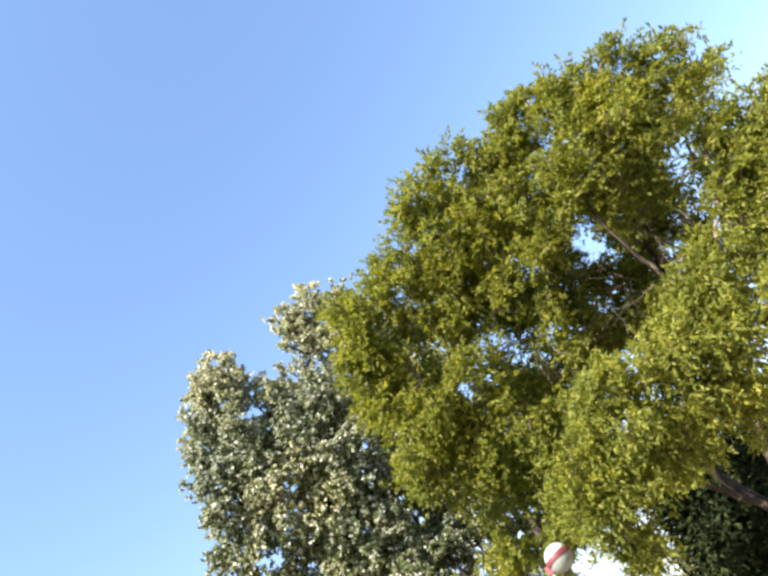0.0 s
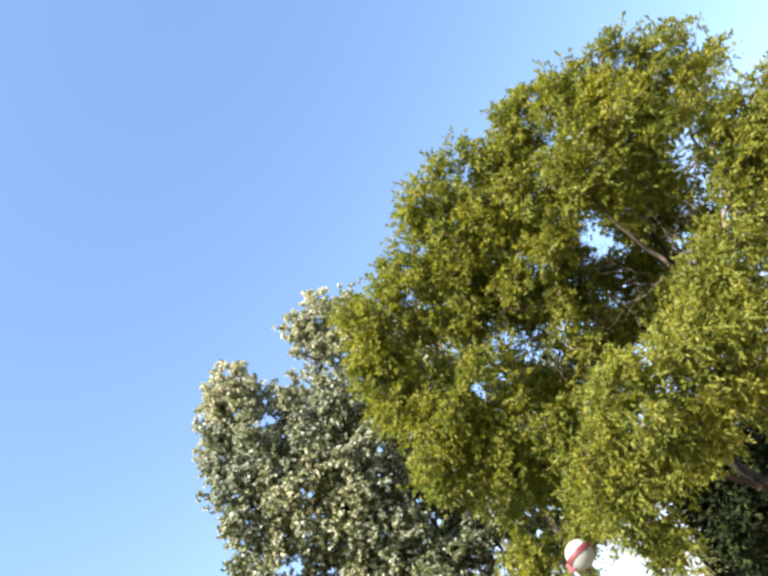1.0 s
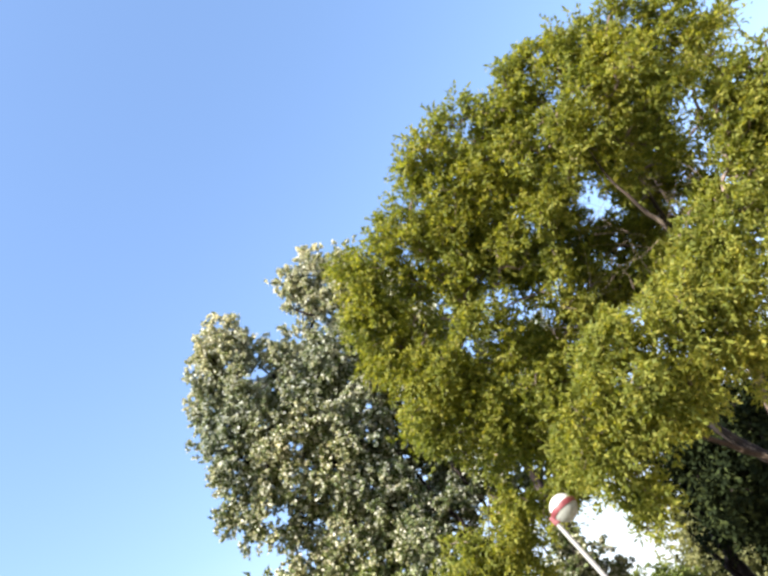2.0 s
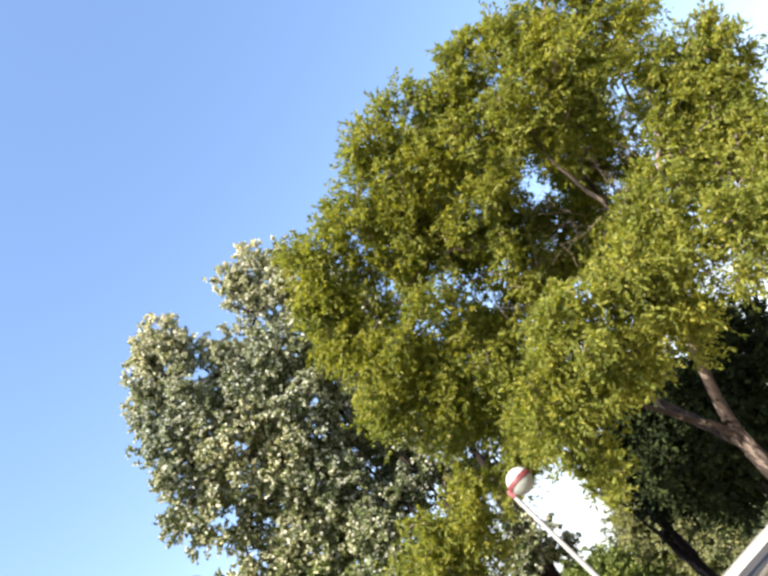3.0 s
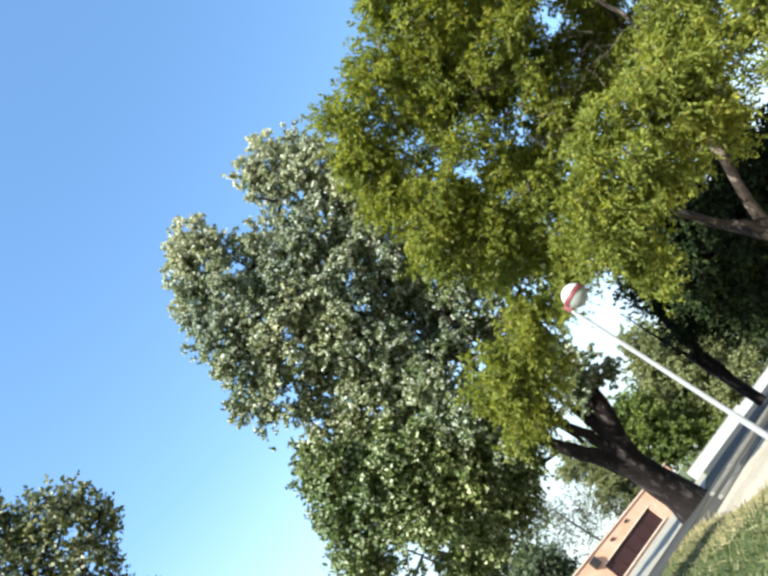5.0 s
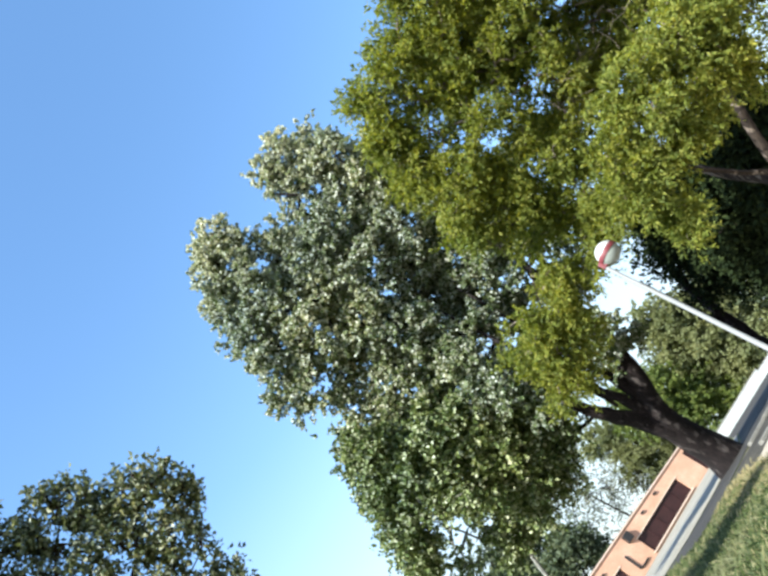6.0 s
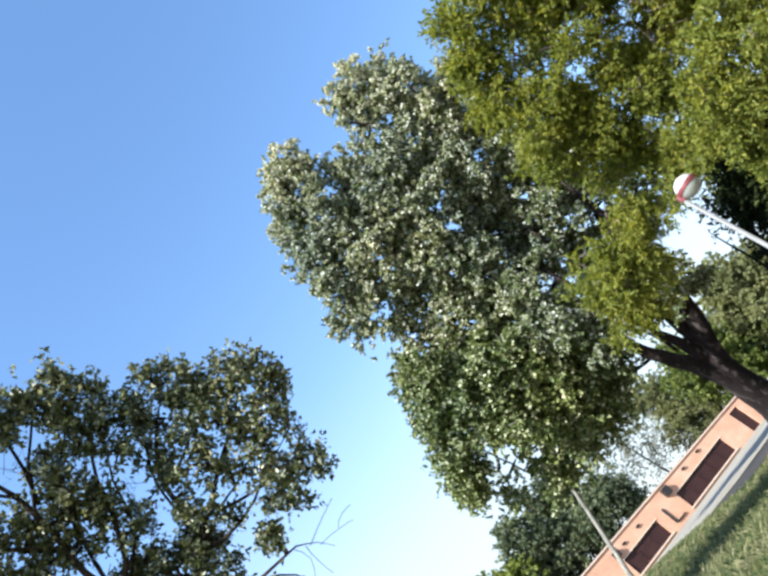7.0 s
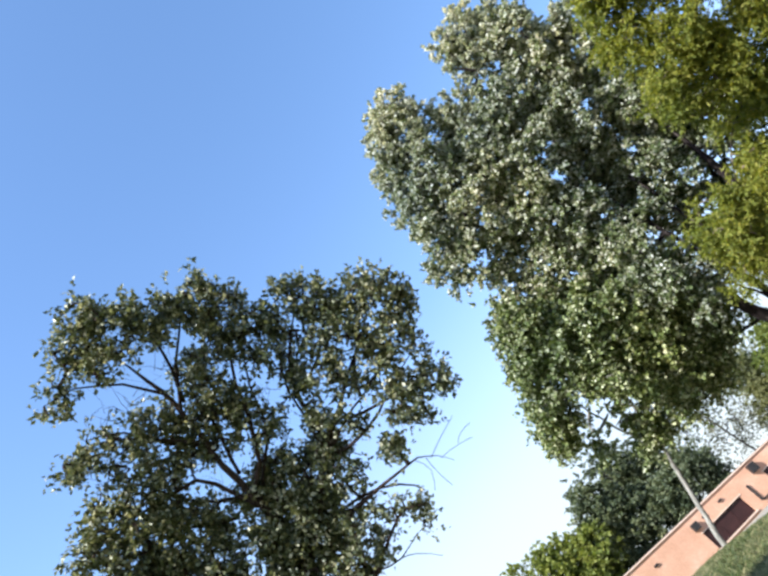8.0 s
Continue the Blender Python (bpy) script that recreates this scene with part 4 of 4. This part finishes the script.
tree("young_tree", "slim-stemmed green tree with a pale grey stem beside the forecourt", (2.2, 25.2, rise(2.2, 25.2)),
     [(2.2, 25.2, 0.4, 0.1), (2.5, 25.1, 1.6, 0.085), (3.15, 24.9, 3.6, 0.07), (3.4, 24.3, 4.9, 0.06), (3.2, 22.6, 6.6, 0.05), (2.6, 20.4, 8.4, 0.03)],
     [[(3.3, 24.8, 4.0, 0.05), (2.4, 23.6, 5.4, 0.04), (1.4, 21.6, 6.8, 0.02)], [(3.4, 24.2, 5.0, 0.05), (4.2, 22.0, 5.8, 0.035), (5.4, 20.6, 6.2, 0.02)]],
     YOUNG_OUTER_LOBES,
     BARK_GREY, LEAF_YOUNG, 41, boughs=1500, count=100000, size=0.125, aspect=0.72, spread=0.13, shoots=7, shoot_len=0.26, rise=0.2, pair=0.5, sprays=230, spray=(0.16, 0.24), loose=0.15)

# two trees whose leaf colour carries the canopy's shade
tree("dense_tree", "dense tree behind the shade tree, deep shade put into its near-black leaf colour", (13.0, 16.5, rise(13.0, 16.5)),
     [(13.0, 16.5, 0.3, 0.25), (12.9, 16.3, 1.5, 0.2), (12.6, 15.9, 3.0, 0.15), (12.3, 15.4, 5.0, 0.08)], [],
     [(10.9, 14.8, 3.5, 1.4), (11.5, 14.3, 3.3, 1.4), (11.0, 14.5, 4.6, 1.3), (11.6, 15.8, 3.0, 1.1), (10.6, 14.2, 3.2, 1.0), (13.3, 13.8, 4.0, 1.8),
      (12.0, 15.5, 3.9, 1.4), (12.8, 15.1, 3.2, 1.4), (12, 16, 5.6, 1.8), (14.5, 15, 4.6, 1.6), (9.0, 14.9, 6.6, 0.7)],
     BARK_DARK, LEAF_SHADED, 42, boughs=700, count=56000, size=0.16, aspect=0.6, spread=0.2, shoots=6, shoot_len=0.45)

tree("field_tree", "dark-trunked tree behind the lamp with leaves coloured near-black for shade", (13.9, 22.9, rise(13.9, 22.9)),
     [(13.9, 22.9, 0.3, 0.26), (13.88, 22.86, 0.6, 0.21), (13.8, 22.7, 1.6, 0.2), (13.45, 22.3, 3.4, 0.07), (13.1, 21.8, 5.2, 0.03), (13.0, 21.6, 5.8, 0.015)],
     [[(13.84, 22.75, 1.3, 0.15), (13.8, 22.55, 2.0, 0.18), (13.84, 22.3, 2.97, 0.18), (13.89, 22.08, 3.94, 0.18), (14.19, 21.69, 5.21, 0.15), (14.56, 21.25, 6.02, 0.12), (14.93, 20.73, 6.97, 0.06)],
      [(13.5, 22.4, 3.0, 0.12), (14.2, 21.4, 4.0, 0.09), (15.0, 20.6, 5.2, 0.05)]],
     [(13.6, 20.9, 4.0, 0.6), (13.9, 20.4, 4.8, 0.85), (14.6, 20.0, 4.0, 1.3), (14.9, 20.2, 2.9, 1.2), (13.6, 20.4, 5.7, 0.6), (15.8, 19.8, 3.0, 1.3), (14.7, 19.9, 5.6, 1.2), (16.5, 20, 4.8, 1.6)],
     BARK_DARK, LEAF_SHADED, 43, twig=0.005, stout=0.03, boughs=600, count=40000, size=0.15, aspect=0.6, spread=0.25, shoots=5, shoot_len=0.6)


def clump_tree(name, label, x, y, lobes, leaf, seed, count=26000, size=0.25, bark=BARK_DARK, trunk_r=0.14, boughs=260, **more):
    """A tree or bush far behind: a short stem and a crown of clumps."""
    z = rise(x, y)
    top_z = max(l[2] for l in lobes)
    mid = np.mean([l[:3] for l in lobes], axis=0)
    return tree(name, label, (x, y, z), [(x, y, z - 0.1, trunk_r), (x + 0.1, y, z + 1.0, trunk_r * 0.8), (*mid, trunk_r * 0.5), (mid[0], mid[1], top_z, 0.03)], [],
                lobes, bark, leaf, seed, boughs=boughs, count=count, size=size, spread=0.3, shoots=5, shoot_len=0.7, **more)


clump_tree("far_tree", "round dark green tree behind the flat-roofed building", 7.0, 58.5, [(10.17, 59.41, 9.63, 1.95), (12.60, 59.55, 8.33, 1.95), (14.0, 59.41, 7.3, 1.3), (10.39, 60.44, 7.75, 2.03), (6.4, 56.8, 9.4, 1.3), (6.4, 57.0, 7.5, 2.4), (8.3, 56.8, 6.1, 2.4), (10.9, 56.6, 5.4, 2.0), (7, 57, 4.0, 2.5), (10, 57, 3.0, 2.5), (4.6, 56.6, 5.5, 2.2)], LEAF_DARK, 51, count=60000, boughs=560)
clump_tree("far_tree", "bushy fresh green tree behind the building's end", 1.0, 57.5, [(1.1, 55.9, 7.2, 1.7), (-0.9, 55.9, 8.3, 1.0), (3.7, 55.8, 5.8, 2.1), (0.5, 56, 4.6, 2.2), (2.8, 56.4, 3.2, 2.2), (-2, 56.5, 4.0, 2.0), (-2.0, 56.5, 6.2, 1.3)], LEAF_BRIGHT, 52, count=40000, boughs=400)
clump_tree("far_tree", "broad olive-green tree beyond the white wall", 35.7, 56.3, [(34.86, 55.8, 5.96, 4.32), (35.34, 55.08, 9.2, 2.52), (37.74, 54.36, 6.2, 3.12), (35.94, 55.44, 3.32, 2.4), (39.9, 55.08, 6.32, 3.6), (33.6, 54.2, 2.1, 1.5), (35.0, 53.0, 2.2, 1.6), (36.8, 52.4, 2.4, 1.6)], LEAF_OLIVE, 54, count=72000, size=0.3, boughs=900)
clump_tree("far_tree", "dark green tree beyond the end of the white wall", 28.2, 56.3, [(26.2, 55.7, 6.62, 2.17), (28.08, 55.12, 5.6, 2.61), (28.22, 55.41, 3.14, 1.89), (28.51, 55.12, 7.34, 1.59), (27.06, 55.7, 8.21, 1.38), (30.4, 55.56, 4.3, 2.03), (30.5, 56.3, 2.0, 1.5), (32.2, 55.6, 1.9, 1.6)], LEAF_GREEN, 55, count=42000, boughs=400)
clump_tree("far_tree", "olive tree behind the flat roof", 25.0, 61.0, [(24.9, 60.8, 8.0, 2.3), (25.4, 60.4, 4.5, 2.8), (27.4, 60.0, 3.3, 1.8)], LEAF_OLIVE, 56, count=40000, size=0.19, boughs=340)
clump_tree("far_tree", "bushy green tree rising close behind the flat roof", 10.79, 55.26, [(13.01, 54.6, 5.16, 1.7), (10.79, 54.76, 4.81, 1.5), (13.81, 54.6, 2.96, 1.3)], LEAF_DARK, 58, count=16000, boughs=220)
clump_tree("far_tree", "shady green tree beyond the white wall", 43.0, 53.5, [(41.04, 53.74, 3.15, 2.72), (43, 52.16, 2.35, 2.99), (38.48, 53.97, 3.48, 2.31), (45.58, 51.7, 1.86, 2.99)], LEAF_DARK, 59, count=22000, boughs=240)
clump_tree("sparse_tree", "thin pale tree with bare twigs rising behind the flat roof", 20.0, 60.2, [(19.9, 59.9, 6.8, 2.4), (21.3, 59.6, 5.0, 2.2), (17.7, 60.5, 7.4, 2.0), (18.8, 60.2, 4.6, 1.8)], LEAF_PALE, 57, count=2600, boughs=200, bark=BARK_DARK, sprays=22, spray=(0.3, 0.5), loose=0.08)


# ---------------------------------------------------------------- building
def wall_with_openings(bm, s0, s1, z0, z1, y0, y1, holes):
    """A wall from s0 to s1 with rectangular holes (a, b, low, high) right through it."""
    cuts_s = sorted({s0, s1, *[h[0] for h in holes], *[h[1] for h in holes]})
    cuts_z = sorted({z0, z1, *[h[2] for h in holes], *[h[3] for h in holes]})
    solid = lambda a, b, c, d: not any(h[0] <= a and b <= h[1] and h[2] <= c and d <= h[3] for h in holes)  # noqa: E731
    grid = {}

    def v(s, y, z):
        key = (round(s, 4), round(y, 4), round(z, 4))
        if key not in grid:
            grid[key] = bm.verts.new((s, y, z))
        return grid[key]

    ns, nz = len(cuts_s) - 1, len(cuts_z) - 1
    full = [[solid(cuts_s[i], cuts_s[i + 1], cuts_z[k], cuts_z[k + 1]) for k in range(nz)] for i in range(ns)]
    for i in range(ns):
        for k in range(nz):
            if not full[i][k]:
                continue
            a, b, c, d = cuts_s[i], cuts_s[i + 1], cuts_z[k], cuts_z[k + 1]
            bm.faces.new((v(a, y0, c), v(b, y0, c), v(b, y0, d), v(a, y0, d)))
            bm.faces.new((v(a, y1, d), v(b, y1, d), v(b, y1, c), v(a, y1, c)))
            if i == 0 or not full[i - 1][k]:
                bm.faces.new((v(a, y0, d), v(a, y1, d), v(a, y1, c), v(a, y0, c)))
            if i == ns - 1 or not full[i + 1][k]:
                bm.faces.new((v(b, y0, c), v(b, y1, c), v(b, y1, d), v(b, y0, d)))
            if k == 0 or not full[i][k - 1]:
                bm.faces.new((v(a, y0, c), v(a, y1, c), v(b, y1, c), v(b, y0, c)))
            if k == nz - 1 or not full[i][k + 1]:
                bm.faces.new((v(a, y0, d), v(b, y0, d), v(b, y1, d), v(a, y1, d)))


def shuttered_window(parent, a, b, lo, hi, panels):
    """A wide window: pale surround, brown frame, closed brown shutters."""
    bm = bmesh.new()
    box(bm, a - 0.12, b + 0.12, -0.05, 0.0, hi, hi + 0.07, 0.01)
    box(bm, a - 0.12, b + 0.12, -0.1, 0.0, lo - 0.1, lo, 0.01)
    win = part("window", bm, PEACH_TRIM, parent, "wide window with closed dark brown shutters")
    bm = bmesh.new()
    w = (b - a) / panels
    for i in range(panels + 1):
        x = a + i * w
        box(bm, max(a, x - 0.04), min(b, x + 0.04), 0.1, 0.2, lo, hi)
    box(bm, a, b, 0.1, 0.19, lo, lo + 0.07)
    box(bm, a, b, 0.1, 0.19, hi - 0.07, hi)
    part("frame", bm, BROWN_WOOD, win)
    for i in range(panels):
        bm = bmesh.new()
        x0, x1 = a + i * w + 0.045, a + (i + 1) * w - 0.045
        box(bm, x0, x1, 0.13, 0.17, lo + 0.08, hi - 0.08, 0.012)
        part("shutter", bm, BROWN_WOOD, win)
    bm = bmesh.new()
    box(bm, a, b, 0.2, 0.215, lo, hi)
    part("pane", bm, GLASS, win)


PAVILION, PAVILION_TURN = (4.8, 50.4, 0.08), radians(4)


def sloped(bm):
    """The roof line climbs gently towards the building's far end."""
    for v in bm.verts:
        if v.co.z > 2.0:
            v.co.z += 0.03 * (14.0 - v.co.x)
    return bm


def pavilion():
    h = thing("pavilion", "low flat-roofed peach building with brown shuttered windows", "building", PAVILION)
    h.rotation_euler = (0, 0, PAVILION_TURN)
    base = PAVILION[2]
    z0, z1 = -0.25, 2.62 - base
    zl, zh = 0.36 - base, 1.64 - base
    holes = [(10.5, 16.2, zl, zh), (4.3, 8.0, zl, zh), (18.3, 19.2, 0.05, 2.25 - base)]
    bm = bmesh.new()
    wall_with_openings(bm, -9.0, 20.0, z0, z1, 0.0, 0.3, holes)
    part("wall", sloped(bm), PEACH, h)
    for a, b, c, d in ((-9.0, -8.7, 0.3, 4.0), (19.7, 20.0, 0.3, 4.0), (-9.0, 20.0, 4.0, 4.3)):
        bm = bmesh.new()
        box(bm, a, b, c, d, z0, z1)
        part("wall", sloped(bm), PEACH, h)
    bm = bmesh.new()
    box(bm, -9.1, 20.1, -0.12, 4.4, z1, z1 + 0.1, 0.02)
    part("roof", sloped(bm), PEACH_TRIM, h, "flat roof with a thin pale edge")
    bm = bmesh.new()
    box(bm, -9.0, 20.0, 0.0, 4.3, z1 + 0.1, z1 + 0.13)
    part("roofing", sloped(bm), ROOFING, h)
    shuttered_window(h, 10.5, 16.2, zl, zh, 5)
    shuttered_window(h, 4.3, 8.0, zl, zh, 3)
    bm = bmesh.new()
    box(bm, 18.3, 19.2, 0.12, 0.17, 0.05, 2.25 - base)
    door = part("door", bm, BROWN_WOOD, h, "dark brown door")
    bm = bmesh.new()
    box(bm, 18.42, 18.46, 0.06, 0.12, 0.95, 1.1)
    part("handle", bm, DARK_METAL, door)
    # wall lamps, a cabinet and a cable duct on the front
    for s, lo, hi, w in ((10.15, 1.9, 2.54, 0.6), (4.25, 1.95, 2.46, 0.5)):
        bm = bmesh.new()
        box(bm, s - w / 2, s + w / 2, -0.35, -0.002, lo - base, hi - base, 0.03)
        part("vent_box", bm, DARK_METAL, h, "dark metal box fixed below the roof edge")
    bm = bmesh.new()
    box(bm, 8.8, 8.96, -0.1, -0.002, 0.5 - base, 1.75 - base, 0.02)
    box(bm, 8.96, 9.8, -0.1, -0.002, 0.42 - base, 0.54 - base, 0.02)
    part("pipe", bm, DARK_METAL, h, "dark drain pipe with an elbow")
    for s in (14.2, 12.4, 6.8, 5.2, 0.5):
        bm = bmesh.new()
        box(bm, s - 0.16, s + 0.16, -0.12, -0.002, 2.2 - base, 2.34 - base, 0.02)
        part("wall_lamp", bm, DARK_METAL, h, "small dark wall lamp")
    return h


pavilion()

def boundary_wall():
    """A low whitewashed wall with a thin coping that runs on from the building's end."""
    corners = [Vector((25.0, 51.3, 0)), Vector((29.9, 47.4, 0)), Vector((48.0, 33.0, 0))]
    w = tagged(new("wall_street"), "low whitewashed boundary wall in full sun", "wall", kind="structure")
    for k, (p, q) in enumerate(zip(corners, corners[1:])):
        d = q - p
        z = rise(p.x, p.y)
        turn = Matrix.Translation((p.x, p.y, z)) @ Matrix.Rotation(math.atan2(d.y, d.x), 4, "Z")
        bm = bmesh.new()
        box(bm, 0.004 * k, d.length, -0.11, 0.11, -0.3, 0.8 - 0.18 * k, 0.012)
        part("wall_face", bm, WHITEWASH, w).matrix_local = turn
        bm = bmesh.new()
        box(bm, 0.004 * k, d.length + 0.02, -0.15, 0.15, 0.8 - 0.18 * k, 0.86 - 0.18 * k, 0.015)
        part("coping", bm, KERB, w).matrix_local = turn
    return w


boundary_wall()


# ---------------------------------------------------------------- street lamp
def street_lamp(x, y):
    z = rise(x, y)
    lamp = thing("street_lamp", "slim white street lamp with a red-banded ball-shaped head", "street lamp", (x, y, z))
    top = 4.25 - z
    bm = bmesh.new()
    lathe(bm, [(0.0, 0), (0.085, 0), (0.085, 0.025), (0.056, 0.04), (0.052, 0.9), (0.045, 0.98), (0.036, top - 0.05), (0.036, top), (0.0, top)], 20)
    part("post", bm, POST_WHITE, lamp, smooth=False)
    yaw = radians(-31)
    c = Vector((math.cos(yaw), math.sin(yaw), 0)) * 0.245 + Vector((0, 0, top + 0.02))
    R = 0.222
    up = [(R * math.cos(a), R * math.sin(a)) for a in np.linspace(0.12, math.pi / 2, 12)]
    bm = bmesh.new()
    lathe(bm, [(R - 0.02, 0.0)] + [(max(0, r), z2) for r, z2 in up[:-1]] + [(0, R)], 32)
    bmesh.ops.translate(bm, verts=bm.verts, vec=c)
    part("cap", bm, GLOBE_WHITE, lamp, "white upper shell of the lamp head", True)
    bm = bmesh.new()
    lathe(bm, [(R - 0.02, 0.0)] + [(max(0, r), -z2) for r, z2 in up[:-1]] + [(0, -R)], 32)
    bmesh.ops.translate(bm, verts=bm.verts, vec=c)
    part("diffuser", bm, GLOBE_GREY, lamp, "greyish translucent lower bowl", True)
    bm = bmesh.new()
    lathe(bm, [(R - 0.03, -0.042), (R + 0.01, -0.042), (R + 0.016, 0.0), (R + 0.01, 0.042), (R - 0.03, 0.042)], 32)
    bmesh.ops.translate(bm, verts=bm.verts, vec=c)
    part("band", bm, RED_PAINT, lamp, "red band round the lamp head")
    bm = bmesh.new()
    box(bm, -0.045, 0.07, -0.045, 0.045, top - 0.1, top + 0.05, 0.015)
    bmesh.ops.rotate(bm, verts=bm.verts, cent=(0, 0, 0), matrix=Matrix.Rotation(yaw, 3, "Z"))
    part("bracket", bm, RED_PAINT, lamp, "red bracket on the post's top")
    return lamp


street_lamp(4.62, 10.52)


# ---------------------------------------------------------------- grass
def grass(label, mat, n, seed, field, tall):
    """Single bent blades, strewn where field(x, y, chance) holds."""
    rng = np.random.default_rng(seed)
    x = rng.uniform(-6.0, 5.6, n)
    y = rng.uniform(6.0, 24.0, n)
    keep = field(x, y, rng.random(n))
    x, y = x[keep], y[keep]
    z = np.array([rise(a, b) for a, b in zip(x, y)])
    p = np.stack([x, y, z - 0.01], 1)
    h = rng.uniform(0.05, tall, len(p))[:, None]
    lean = rng.normal(0, 0.4, (len(p), 3))
    lean[:, 2] = 1
    a = rng.uniform(0, math.pi, len(p))
    w = np.stack([np.cos(a), np.sin(a), 0 * a], 1) * 0.008
    v = np.stack([p - w, p + w, p + lean * h * 0.6 + w * 0.6, p + lean * h * np.array([1.5, 1.5, 0.95])], 1).reshape(-1, 3)
    b = np.arange(len(p))[:, None] * 4
    f = np.concatenate([b + np.array([0, 1, 2]), b + np.array([0, 2, 3])], 1).reshape(-1, 3)
    tagged(mesh_object("grass", v, f, mat), label, "grass", kind="stuff")


def path_edge(y):
    """Where the lawn gives way to the path."""
    return 3.9 + 0.32 * np.clip(y - 11.3, 0, 5.0)


grass("tufts of green and dry grass on the lawn", BLADE, 60000, 5,
      lambda x, y, c: (x < path_edge(y) - 0.9 * c) & ~((y > 19.5) & (x > 2.9)) & ~((y > 16.5) & (x > 3.4)), 0.15)
grass("straw-coloured dry grass along the path", STRAW, 60000, 6,
      lambda x, y, c: (np.abs(x - path_edge(y) + 0.5) < 0.25 + 0.4 * c) & (y < 17.0), 0.13)
